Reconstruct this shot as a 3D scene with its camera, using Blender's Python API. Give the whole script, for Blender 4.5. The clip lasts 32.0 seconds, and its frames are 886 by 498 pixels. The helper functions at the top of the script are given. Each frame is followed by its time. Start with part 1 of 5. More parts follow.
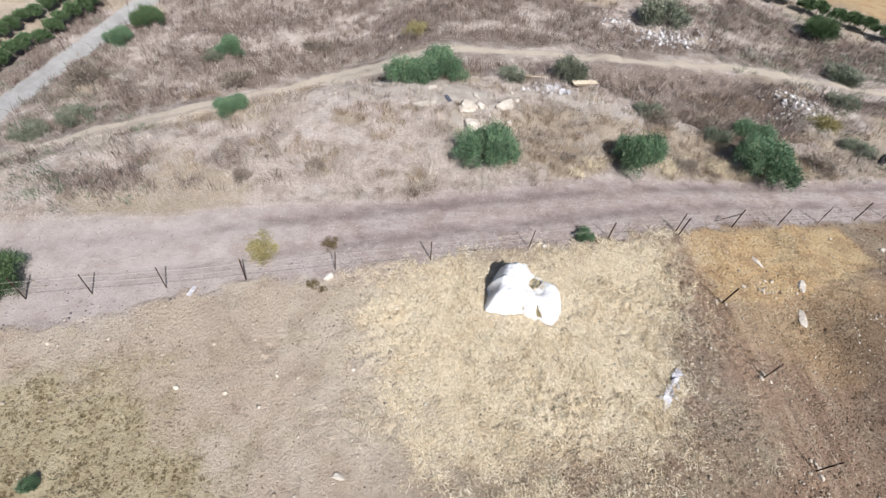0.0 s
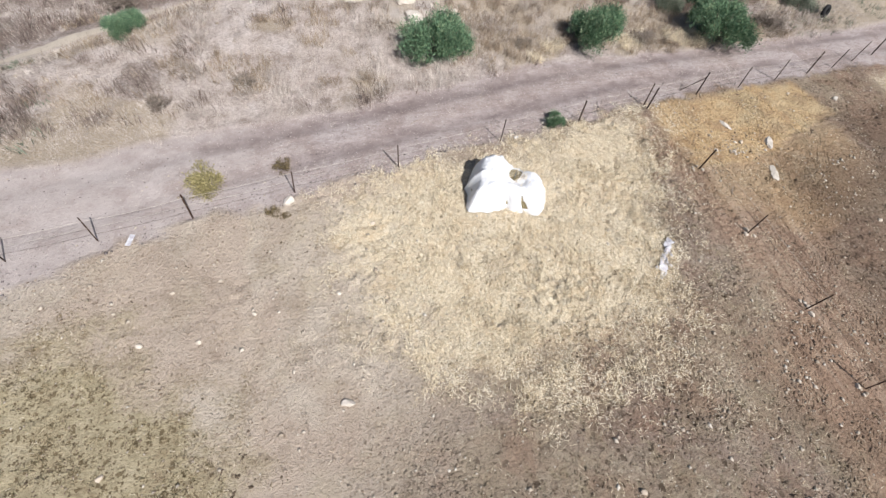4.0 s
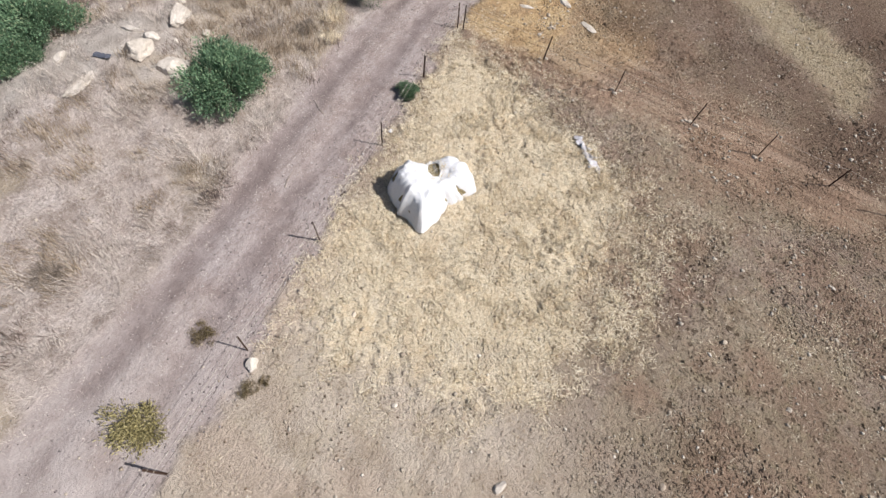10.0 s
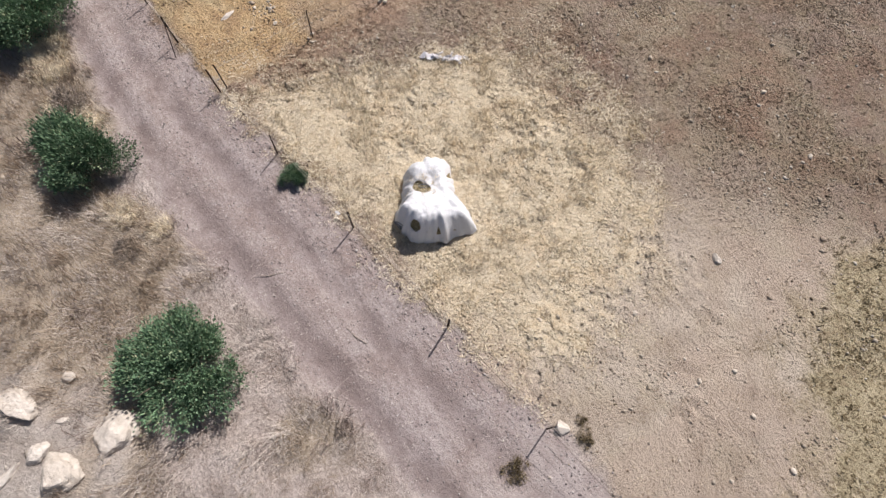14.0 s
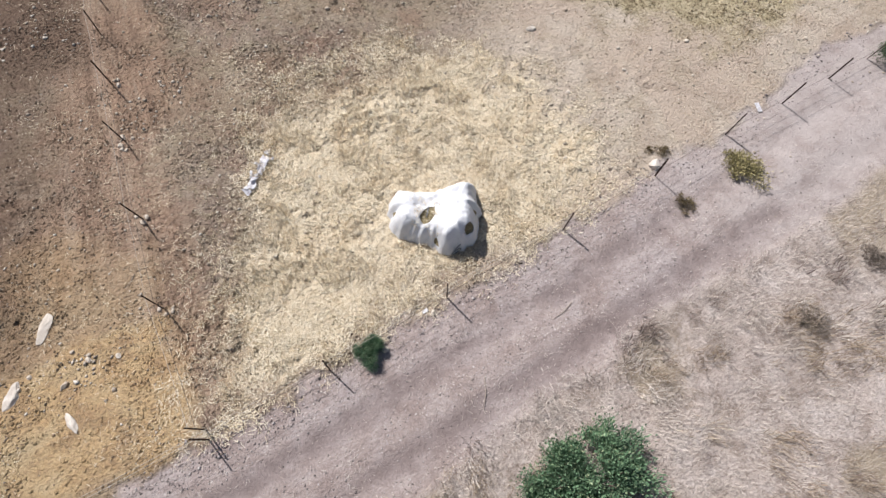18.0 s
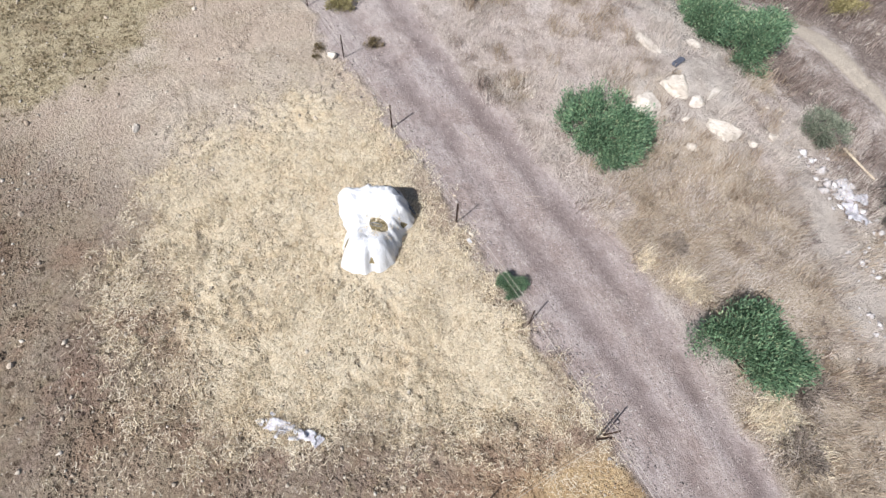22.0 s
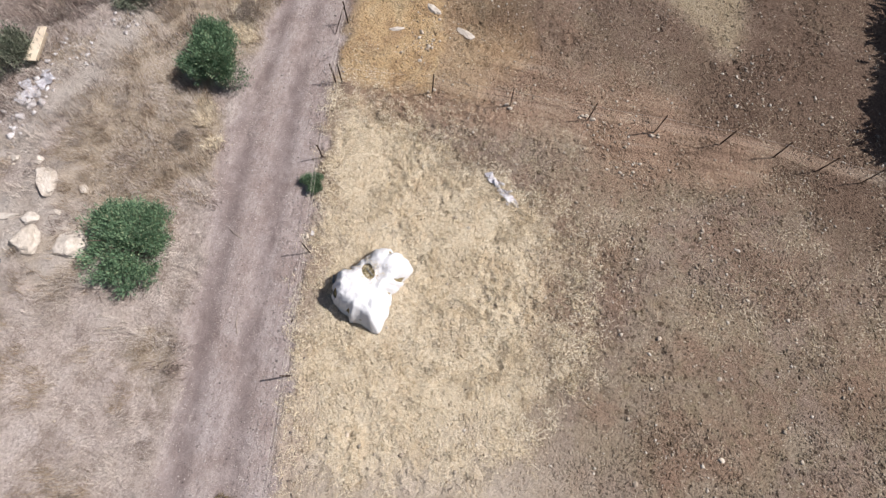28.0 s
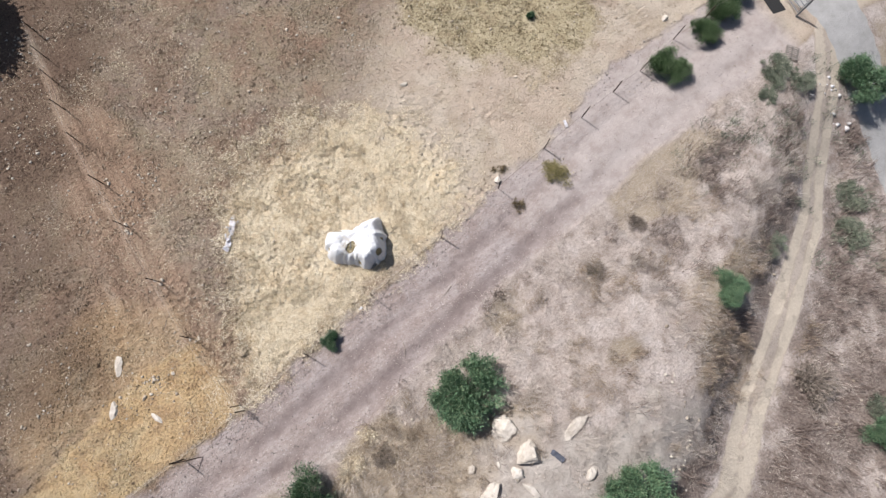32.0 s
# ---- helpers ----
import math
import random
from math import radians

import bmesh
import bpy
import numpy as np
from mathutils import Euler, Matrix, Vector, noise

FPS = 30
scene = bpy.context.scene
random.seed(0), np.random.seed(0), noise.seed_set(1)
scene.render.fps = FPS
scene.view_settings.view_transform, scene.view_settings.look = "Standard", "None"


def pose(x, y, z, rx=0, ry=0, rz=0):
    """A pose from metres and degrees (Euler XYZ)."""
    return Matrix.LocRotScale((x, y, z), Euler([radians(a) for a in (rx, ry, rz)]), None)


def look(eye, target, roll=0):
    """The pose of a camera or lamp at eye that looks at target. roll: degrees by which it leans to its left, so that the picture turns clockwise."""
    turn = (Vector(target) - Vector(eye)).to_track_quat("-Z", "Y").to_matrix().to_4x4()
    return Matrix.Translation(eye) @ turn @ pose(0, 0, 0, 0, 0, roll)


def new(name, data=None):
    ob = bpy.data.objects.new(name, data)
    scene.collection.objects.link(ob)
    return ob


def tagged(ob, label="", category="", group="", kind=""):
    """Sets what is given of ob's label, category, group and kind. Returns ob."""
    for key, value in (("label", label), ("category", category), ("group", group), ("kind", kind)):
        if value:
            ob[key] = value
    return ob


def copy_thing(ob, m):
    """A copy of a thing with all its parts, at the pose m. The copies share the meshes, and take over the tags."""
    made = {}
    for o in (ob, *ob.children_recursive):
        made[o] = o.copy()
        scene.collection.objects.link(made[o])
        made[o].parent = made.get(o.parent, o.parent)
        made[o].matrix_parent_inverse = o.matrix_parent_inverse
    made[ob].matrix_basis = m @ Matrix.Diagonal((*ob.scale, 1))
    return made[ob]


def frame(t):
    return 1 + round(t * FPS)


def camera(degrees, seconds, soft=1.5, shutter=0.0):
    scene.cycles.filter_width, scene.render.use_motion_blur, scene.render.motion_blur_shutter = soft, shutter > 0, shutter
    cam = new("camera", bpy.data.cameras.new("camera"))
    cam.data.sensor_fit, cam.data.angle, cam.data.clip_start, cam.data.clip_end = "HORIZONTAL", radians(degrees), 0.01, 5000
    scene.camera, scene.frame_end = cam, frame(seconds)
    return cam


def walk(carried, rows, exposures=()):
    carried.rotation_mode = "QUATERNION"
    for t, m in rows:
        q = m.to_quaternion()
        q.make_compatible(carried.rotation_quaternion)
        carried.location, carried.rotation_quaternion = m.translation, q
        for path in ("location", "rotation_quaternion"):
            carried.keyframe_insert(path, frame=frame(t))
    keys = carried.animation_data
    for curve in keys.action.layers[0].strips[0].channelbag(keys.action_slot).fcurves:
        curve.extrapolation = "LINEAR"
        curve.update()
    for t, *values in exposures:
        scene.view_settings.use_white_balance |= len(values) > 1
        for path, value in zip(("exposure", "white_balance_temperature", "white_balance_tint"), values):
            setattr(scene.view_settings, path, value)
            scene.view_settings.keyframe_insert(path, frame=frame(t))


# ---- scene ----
cam = camera(88.0, 32.0, soft=1.4)
PATH = [
    (0.0, 0.464, 3.299, 15.514, 39.49, -5.18, -2.57),
    (0.5, 0.411, 3.399, 15.322, 38.21, -5.34, -2.62),
    (1.0, 0.349, 3.452, 14.989, 37.23, -5.87, -2.83),
    (1.5, 0.269, 3.460, 14.604, 36.09, -6.22, -3.50),
    (2.0, 0.080, 3.433, 14.216, 35.09, -6.39, -5.15),
    (2.5, -0.132, 3.343, 13.850, 34.41, -6.32, -7.32),
    (3.0, -0.293, 3.341, 13.643, 33.69, -6.02, -9.43),
    (3.5, -0.434, 3.350, 13.517, 33.09, -5.68, -11.58),
    (4.0, -0.545, 3.335, 13.446, 32.71, -5.21, -13.72),
    (4.5, -0.636, 3.444, 13.446, 32.15, -4.84, -15.84),
    (6.5, -1.967, 5.057, 13.493, 30.24, -5.28, -24.91),
    (7.0, -2.226, 5.631, 13.466, 29.77, -5.39, -27.95),
    (7.5, -2.376, 6.157, 13.499, 29.26, -5.41, -31.45),
    (8.0, -2.440, 6.642, 13.545, 28.86, -5.33, -35.49),
    (8.5, -2.519, 7.187, 13.567, 28.50, -5.31, -40.33),
    (9.0, -2.538, 7.748, 13.578, 28.12, -5.18, -45.55),
    (9.5, -2.579, 8.340, 13.554, 27.92, -4.91, -51.24),
    (10.0, -2.669, 8.996, 13.421, 28.06, -4.49, -57.43),
    (10.5, -2.700, 9.684, 13.460, 27.68, -3.58, -63.98),
    (11.0, -2.689, 10.483, 13.607, 26.91, -2.59, -71.04),
    (11.5, -2.629, 11.558, 13.735, 25.80, -1.76, -78.55),
    (12.0, -2.415, 12.754, 13.835, 24.64, -1.10, -86.52),
    (12.5, -2.092, 13.961, 13.910, 23.59, -0.78, -95.13),
    (13.0, -1.632, 15.058, 13.920, 22.47, -0.46, -104.49),
    (13.5, -1.024, 16.245, 13.925, 21.63, -0.66, -114.24),
    (14.0, -0.256, 17.414, 13.904, 21.28, -1.12, -124.13),
    (14.5, 0.823, 18.495, 13.484, 21.81, -1.89, -134.02),
    (16.5, 5.125, 20.861, 13.061, 25.16, -1.61, -172.68),
    (17.0, 6.237, 20.793, 13.229, 24.82, -1.14, 177.28),
    (17.5, 7.331, 20.461, 13.396, 24.13, -0.99, 167.17),
    (18.0, 8.248, 19.967, 13.557, 23.33, -1.06, 157.92),
    (18.5, 9.183, 19.451, 13.637, 23.03, -1.21, 147.25),
    (19.0, 10.196, 18.936, 13.567, 23.29, -1.34, 135.78),
    (19.5, 11.328, 18.259, 13.425, 24.32, -1.56, 123.74),
    (20.0, 12.043, 17.280, 13.447, 24.48, -1.80, 112.41),
    (20.5, 12.553, 16.135, 13.396, 24.68, -2.21, 101.17),
    (21.0, 12.996, 14.953, 13.300, 25.51, -2.50, 90.23),
    (21.5, 12.972, 13.819, 13.312, 25.42, -2.30, 79.36),
    (22.0, 12.743, 12.710, 13.323, 25.24, -2.00, 68.59),
    (22.5, 12.357, 11.535, 13.428, 25.02, -2.06, 58.14),
    (23.0, 11.797, 10.504, 13.591, 24.61, -1.59, 47.92),
    (23.5, 11.157, 9.628, 13.681, 24.47, -0.89, 38.11),
    (24.0, 10.332, 8.955, 13.804, 23.98, -0.01, 28.45),
    (24.5, 9.509, 8.481, 13.980, 23.19, 0.71, 18.25),
    (25.0, 8.694, 8.008, 14.108, 22.27, 1.03, 7.00),
    (25.5, 7.685, 7.718, 14.257, 20.61, 1.30, -5.42),
    (27.5, 2.972, 10.000, 15.974, 17.12, -1.69, -62.33),
    (28.0, 2.590, 10.622, 16.797, 16.90, -1.60, -76.67),
    (28.5, 2.424, 11.235, 17.771, 15.85, -1.19, -91.52),
    (29.0, 2.484, 12.274, 18.717, 14.38, -1.68, -107.61),
    (29.5, 2.679, 13.918, 19.501, 13.78, -3.04, -124.91),
    (30.0, 3.094, 15.811, 20.004, 14.69, -4.42, -142.31),
    (30.5, 3.790, 17.267, 20.633, 15.15, -5.03, -160.19),
    (31.0, 4.137, 18.284, 21.092, 15.40, -3.95, -177.74),
    (31.5, 4.724, 19.364, 21.673, 15.07, -2.78, 164.74),
    (32.0, 6.106, 20.658, 22.186, 15.29, -2.03, 146.96),
]
walk(cam, [(t, pose(x, y, z, rx, ry, rz)) for t, x, y, z, rx, ry, rz in PATH], exposures=[(0.0, 0.14, 6350, 8.0), (8.0, 0.14, 6450, 9.0), (11.0, 0.02, 6550, 10.0), (14.0, -0.02, 6650, 12.5), (17.0, 0.08, 6550, 11.0), (20.0, 0.22, 6250, 8.5), (23.0, 0.17, 6300, 9.0), (25.0, 0.07, 6450, 10.5), (28.0, 0.0, 6600, 12.0), (30.0, 0.02, 6650, 12.5), (32.0, 0.12, 6450, 9.5)])

# ---------------------------------------------------------------- light
SUN_AZ, SUN_EL = radians(-68.0), radians(48.5)
sun_way = Vector((math.cos(SUN_AZ) * math.cos(SUN_EL), math.sin(SUN_AZ) * math.cos(SUN_EL), math.sin(SUN_EL)))
world = bpy.data.worlds.new("sky")
scene.world = world
world.use_nodes = True
sky = world.node_tree.nodes.new("ShaderNodeTexSky")
sky.sky_type = "NISHITA"
sky.sun_disc = False
sky.sun_elevation = SUN_EL
sky.sun_rotation = math.atan2(sun_way.x, sun_way.y)
sky.dust_density = 2.0
world.node_tree.nodes["Background"].inputs["Strength"].default_value = 0.056
world.node_tree.links.new(sky.outputs[0], world.node_tree.nodes["Background"].inputs["Color"])
lamp = bpy.data.lights.new("sun", "SUN")
lamp.energy, lamp.angle, lamp.color = 5.0, radians(0.55), (1.0, 0.96, 0.91)
new("sun", lamp).matrix_world = look(sun_way * 80, (0, 0, 0))


# ---------------------------------------------------------------- node helpers
class Shader:
    """A small builder for one node material."""

    tone = (1.0, 1.0, 1.05)

    def __init__(self, name, rough=0.85, metal=0.0, spec=0.3):
        self.mat = bpy.data.materials.new(name)
        self.mat.use_nodes = True
        self.nt = self.mat.node_tree
        self.bsdf = self.nt.nodes["Principled BSDF"]
        self.bsdf.inputs["Roughness"].default_value = rough
        self.bsdf.inputs["Metallic"].default_value = metal
        self.bsdf.inputs["Specular IOR Level"].default_value = spec
        self.co = self.nt.nodes.new("ShaderNodeTexCoord").outputs["Object"]

    def put(self, value, socket):
        if isinstance(value, bpy.types.NodeSocket):
            self.nt.links.new(value, socket)
        elif isinstance(value, tuple):
            socket.default_value = (*(c * k for c, k in zip(value, self.tone)), 1.0)
        else:
            socket.default_value = value

    def noise(self, scale, detail=3.0, rough=0.55, stretch=None, warp=0.0):
        n = self.nt.nodes.new("ShaderNodeTexNoise")
        n.inputs["Scale"].default_value = scale
        n.inputs["Detail"].default_value = detail
        n.inputs["Roughness"].default_value = rough
        n.inputs["Distortion"].default_value = warp
        if stretch:
            m = self.nt.nodes.new("ShaderNodeMapping")
            m.inputs["Scale"].default_value = stretch
            self.nt.links.new(self.co, m.inputs["Vector"])
            self.nt.links.new(m.outputs[0], n.inputs["Vector"])
        else:
            self.nt.links.new(self.co, n.inputs["Vector"])
        return n.outputs["Fac"]

    def cells(self, scale):
        n = self.nt.nodes.new("ShaderNodeTexVoronoi")
        n.inputs["Scale"].default_value = scale
        self.nt.links.new(self.co, n.inputs["Vector"])
        return n.outputs["Distance"], n.outputs["Color"]

    def spots(self, scale, size, warp=0.35, share=0.5):
        """Uneven crisp spots: 1 inside, 0 outside; size in parts of a cell."""
        n = self.nt.nodes.new("ShaderNodeTexNoise")
        n.inputs["Scale"].default_value = scale * 1.9
        n.inputs["Detail"].default_value = 4.0
        self.nt.links.new(self.co, n.inputs["Vector"])
        m = self.nt.nodes.new("ShaderNodeVectorMath")
        m.operation = "MULTIPLY_ADD"
        self.nt.links.new(n.outputs["Color"], m.inputs[0])
        m.inputs[1].default_value = (warp * 3.0 / scale,) * 3
        self.nt.links.new(self.co, m.inputs[2])
        v = self.nt.nodes.new("ShaderNodeTexVoronoi")
        v.inputs["Scale"].default_value = scale
        self.nt.links.new(m.outputs[0], v.inputs["Vector"])
        c = self.nt.nodes.new("ShaderNodeSeparateColor")
        self.nt.links.new(v.outputs["Color"], c.inputs[0])
        reach = self.mul(self.ramp(c.outputs[0], (1.0 - share, 0.0), (1.0, 1.0)), size)
        d = self.sum("ADD", self.sum("SUBTRACT", reach, v.outputs["Distance"]), 0.5)
        return self.ramp(d, (0.46, 0.0), (0.53, 1.0))

    def ramp(self, fac, *stops):
        r = self.nt.nodes.new("ShaderNodeValToRGB")
        while len(r.color_ramp.elements) < len(stops):
            r.color_ramp.elements.new(0.5)
        for e, (pos, col) in zip(r.color_ramp.elements, stops):
            e.position = pos
            e.color = (*(c * k for c, k in zip(col, self.tone)), 1.0) if isinstance(col, tuple) else (col, col, col, 1.0)
        self.nt.links.new(fac, r.inputs[0])
        return r.outputs[0]

    def mix(self, fac, a, b, blend="MIX"):
        m = self.nt.nodes.new("ShaderNodeMix")
        m.data_type = "RGBA"
        m.blend_type = blend
        self.put(fac, m.inputs[0])
        self.put(a, m.inputs[6])
        self.put(b, m.inputs[7])
        return m.outputs[2]

    def sum(self, op, a, b):
        m = self.nt.nodes.new("ShaderNodeMath")
        m.operation = op
        m.use_clamp = op != "ADD" and op != "SUBTRACT"
        self.put(a, m.inputs[0])
        self.put(b, m.inputs[1])
        return m.outputs[0]

    def island(self):
        return self.nt.nodes.new("ShaderNodeNewGeometry").outputs["Random Per Island"]

    def each(self):
        return self.nt.nodes.new("ShaderNodeObjectInfo").outputs["Random"]

    def layer(self, name):
        a = self.nt.nodes.new("ShaderNodeAttribute")
        a.attribute_name = name
        s = self.nt.nodes.new("ShaderNodeSeparateColor")
        self.nt.links.new(a.outputs["Color"], s.inputs[0])
        return s.outputs[0], s.outputs[1], s.outputs[2]

    def bump(self, height, strength, depth):
        b = self.nt.nodes.new("ShaderNodeBump")
        b.inputs["Strength"].default_value = strength
        b.inputs["Distance"].default_value = depth
        self.nt.links.new(height, b.inputs["Height"])
        self.nt.links.new(b.outputs[0], self.bsdf.inputs["Normal"])

    def done(self, colour):
        self.put(colour, self.bsdf.inputs["Base Color"])
        return self.mat


# ---------------------------------------------------------------- materials
def make_ground():
    s = Shader("ground_surface", rough=0.95, spec=0.1)
    straw, road, rust = s.layer("cover_a")
    hill, path, weeds = s.layer("cover_b")
    tar, dark, sand = s.layer("cover_c")
    lane, ochre, olive = s.layer("cover_d")
    broad = s.noise(0.22, 4, 0.6)
    patch = s.noise(1.1, 5, 0.65)
    grain = s.noise(9.0, 6, 0.7)
    fine = s.noise(34.0, 4, 0.7)
    strand = s.noise(7.0, 5, 0.7, (1.0, 2.6, 1.0), 1.4)
    strand2 = s.noise(8.0, 5, 0.7, (2.4, 1.0, 1.0), 1.2)
    jag = s.sum("SUBTRACT", patch, 0.5)
    jag2 = s.sum("SUBTRACT", grain, 0.5)

    def edge(mask, lo, hi, wob=0.55):
        v = s.sum("ADD", mask, s.sum("ADD", s.mul(jag, wob), s.mul(jag2, wob * 0.8)))
        return s.ramp(v, (lo, 0.0), (hi, 1.0))

    dust, bare, chaff = s.layer("cover_e")
    speck = s.noise(19.0, 5, 0.75)
    tint = s.noise(0.75, 5, 0.62)
    tint2 = s.noise(1.7, 4, 0.6, None, 0.8)
    # dark spots: shade of hoof pits and small hollows, put into the colour
    pit_shade = s.spots(4.2, 0.42, 0.4, 0.55)
    hole_shade = s.spots(9.0, 0.40, 0.45, 0.4)
    chip = s.spots(11.0, 0.30, 0.4, 0.22)
    flake = s.spots(5.0, 0.40, 0.9, 0.35)

    drift = s.noise(0.16, 4, 0.6, None, 0.6)
    drift2 = s.noise(0.3, 5, 0.6, None, 0.8)
    soil = s.ramp(drift, (0.38, (0.335, 0.235, 0.167)), (0.47, (0.34, 0.277, 0.195)), (0.55, (0.34, 0.267, 0.213)), (0.64, (0.32, 0.226, 0.167)))
    soil = s.mix(s.ramp(drift2, (0.52, 0.0), (0.62, 0.7)), soil, (0.28, 0.20, 0.148))
    soil = s.mix(s.ramp(drift2, (0.36, 0.6), (0.46, 0.0)), soil, (0.42, 0.355, 0.27))
    soil = s.mix(s.ramp(tint2, (0.54, 0.0), (0.66, 0.5)), soil, (0.31, 0.265, 0.165))
    soil = s.mix(s.ramp(tint, (0.36, 0.5), (0.48, 0.0)), soil, (0.33, 0.215, 0.155))
    soil = s.mix(s.ramp(grain, (0.46, 0.0), (0.60, 0.6)), soil, (0.19, 0.137, 0.097))
    blotch = s.mul(s.spots(0.85, 0.36, 0.5, 0.5), s.ramp(grain, (0.40, 1.0), (0.58, 0.25)))
    soil = s.mix(s.mul(blotch, 0.55), soil, (0.16, 0.115, 0.082))
    soil = s.mix(s.mul(flake, 0.6), soil, (0.50, 0.43, 0.32))
    soil = s.mix(s.ramp(speck, (0.56, 0.0), (0.66, 0.7)), soil, (0.50, 0.42, 0.315))
    # painted shade in the soil's pits and hollows
    soil = s.mix(s.mul(pit_shade, s.ramp(tint2, (0.36, 0.35), (0.58, 0.9))), soil, (0.10, 0.072, 0.05))
    soil = s.mix(s.mul(hole_shade, 0.8), soil, (0.10, 0.072, 0.05))
    soil = s.mix(s.mul(chip, 0.85), soil, (0.64, 0.58, 0.48))
    sandy = s.ramp(patch, (0.34, (0.65, 0.56, 0.455)), (0.5, (0.60, 0.515, 0.415)), (0.64, (0.52, 0.44, 0.35)))
    sandy = s.mix(s.ramp(tint, (0.48, 0.0), (0.62, 0.6)), sandy, (0.55, 0.465, 0.34))
    sandy = s.mix(s.ramp(drift, (0.44, 0.55), (0.53, 0.0)), sandy, (0.54, 0.425, 0.335))
    sandy = s.mix(s.ramp(drift2, (0.54, 0.0), (0.64, 0.5)), sandy, (0.43, 0.34, 0.26))
    sandy = s.mix(s.ramp(grain, (0.5, 0.0), (0.66, 0.45)), sandy, (0.36, 0.275, 0.20))
    sandy = s.mix(s.mul(blotch, 0.4), sandy, (0.26, 0.19, 0.135))
    sandy = s.mix(s.ramp(speck, (0.57, 0.0), (0.68, 0.5)), sandy, (0.65, 0.57, 0.45))
    sandy = s.mix(s.mul(hole_shade, s.ramp(tint2, (0.44, 0.0), (0.6, 0.7))), sandy, (0.22, 0.165, 0.115))
    sandy = s.mix(s.mul(chip, 0.5), sandy, (0.68, 0.62, 0.53))
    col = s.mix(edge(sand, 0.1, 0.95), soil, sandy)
    weed = s.ramp(patch, (0.36, (0.57, 0.49, 0.335)), (0.52, (0.50, 0.425, 0.275)), (0.64, (0.44, 0.365, 0.235)))
    weed = s.mix(s.ramp(grain, (0.5, 0.0), (0.66, 0.5)), weed, (0.32, 0.26, 0.15))
    weed = s.mix(s.mul(s.spots(6.5, 0.52, 0.7, 0.7), 0.85), weed, (0.18, 0.135, 0.075))
    weed = s.mix(s.mul(s.spots(12.0, 0.52, 0.7, 0.6), 0.85), weed, (0.15, 0.11, 0.062))
    col = s.mix(edge(weeds, 0.2, 0.85, 0.9), col, weed)
    ochres = s.ramp(grain, (0.38, (0.46, 0.32, 0.225)), (0.52, (0.40, 0.265, 0.18)), (0.64, (0.285, 0.185, 0.125)))
    col = s.mix(s.mul(edge(ochre, 0.15, 0.9, 0.7), 0.65), col, ochres)
    # furrows drawn in colour only: dark streaks for their shade, pale ones between
    furrow_shade = s.noise(1.0, 4, 0.6, (2.6, 0.28, 1.0), 0.4)
    col = s.mix(s.mul(ochre, s.ramp(furrow_shade, (0.52, 0.0), (0.62, 0.6))), col, (0.21, 0.14, 0.10))
    col = s.mix(s.mul(ochre, s.ramp(furrow_shade, (0.36, 0.6), (0.45, 0.0))), col, (0.43, 0.335, 0.25))
    rusty = s.ramp(patch, (0.36, (0.68, 0.51, 0.29)), (0.5, (0.62, 0.435, 0.23)), (0.62, (0.51, 0.34, 0.18)))
    rusty = s.mix(s.ramp(drift2, (0.47, 0.0), (0.58, 0.45)), rusty, (0.56, 0.475, 0.30))
    rusty = s.mix(s.ramp(grain, (0.48, 0.0), (0.64, 0.6)), rusty, (0.37, 0.255, 0.145))
    rusty = s.mix(s.mul(s.spots(7.0, 0.42, 0.8, 0.5), 0.6), rusty, (0.23, 0.15, 0.085))
    rusty = s.mix(s.ramp(speck, (0.57, 0.0), (0.68, 0.6)), rusty, (0.62, 0.52, 0.36))
    col = s.mix(s.mul(edge(rust, 0.1, 0.9, 0.9), 0.9), col, rusty)
    # dark brown earth; its mask also carries some painted lens falloff
    dark_earth = s.ramp(grain, (0.35, (0.205, 0.142, 0.104)), (0.6, (0.122, 0.082, 0.059)))
    dark_earth = s.mix(s.mul(flake, 0.4), dark_earth, (0.33, 0.26, 0.195))
    dark_earth = s.mix(s.mul(pit_shade, 0.7), dark_earth, (0.08, 0.055, 0.04))
    col = s.mix(s.mul(edge(dark, -0.05, 1.05, 0.8), 0.9), col, dark_earth)
    litter = s.mix(s.ramp(strand, (0.42, 0.0), (0.58, 1.0)), (0.70, 0.62, 0.47), (0.50, 0.41, 0.28))
    thread = s.ramp(s.sum("MAXIMUM", strand, strand2), (0.56, 0.0), (0.64, 1.0))
    col = s.mix(s.mul(edge(chaff, 0.1, 1.0, 0.9), s.mul(thread, 0.8)), col, litter)
    hay = s.ramp(patch, (0.36, (0.88, 0.78, 0.58)), (0.52, (0.81, 0.70, 0.50)), (0.66, (0.70, 0.57, 0.38)))
    hay = s.mix(s.ramp(strand, (0.42, 0.0), (0.58, 0.8)), hay, (0.66, 0.54, 0.365))
    hay = s.mix(s.ramp(strand2, (0.52, 0.0), (0.62, 0.9)), hay, (0.86, 0.78, 0.61))
    # two sizes of dark spots paint the shadows between straw clumps
    hay = s.mix(s.mul(s.spots(3.4, 0.46, 1.0, 0.5), 0.42), hay, (0.36, 0.275, 0.15))
    hay = s.mix(s.mul(s.spots(8.0, 0.48, 1.1, 0.5), 0.65), hay, (0.27, 0.20, 0.105))
    hay = s.mix(s.ramp(speck, (0.57, 0.0), (0.66, 0.7)), hay, (0.87, 0.80, 0.65))
    hay = s.mix(s.ramp(tint, (0.5, 0.0), (0.62, 0.45)), hay, (0.72, 0.55, 0.34))
    hay = s.mix(s.ramp(drift2, (0.56, 0.0), (0.66, 0.22)), hay, (0.48, 0.39, 0.25))
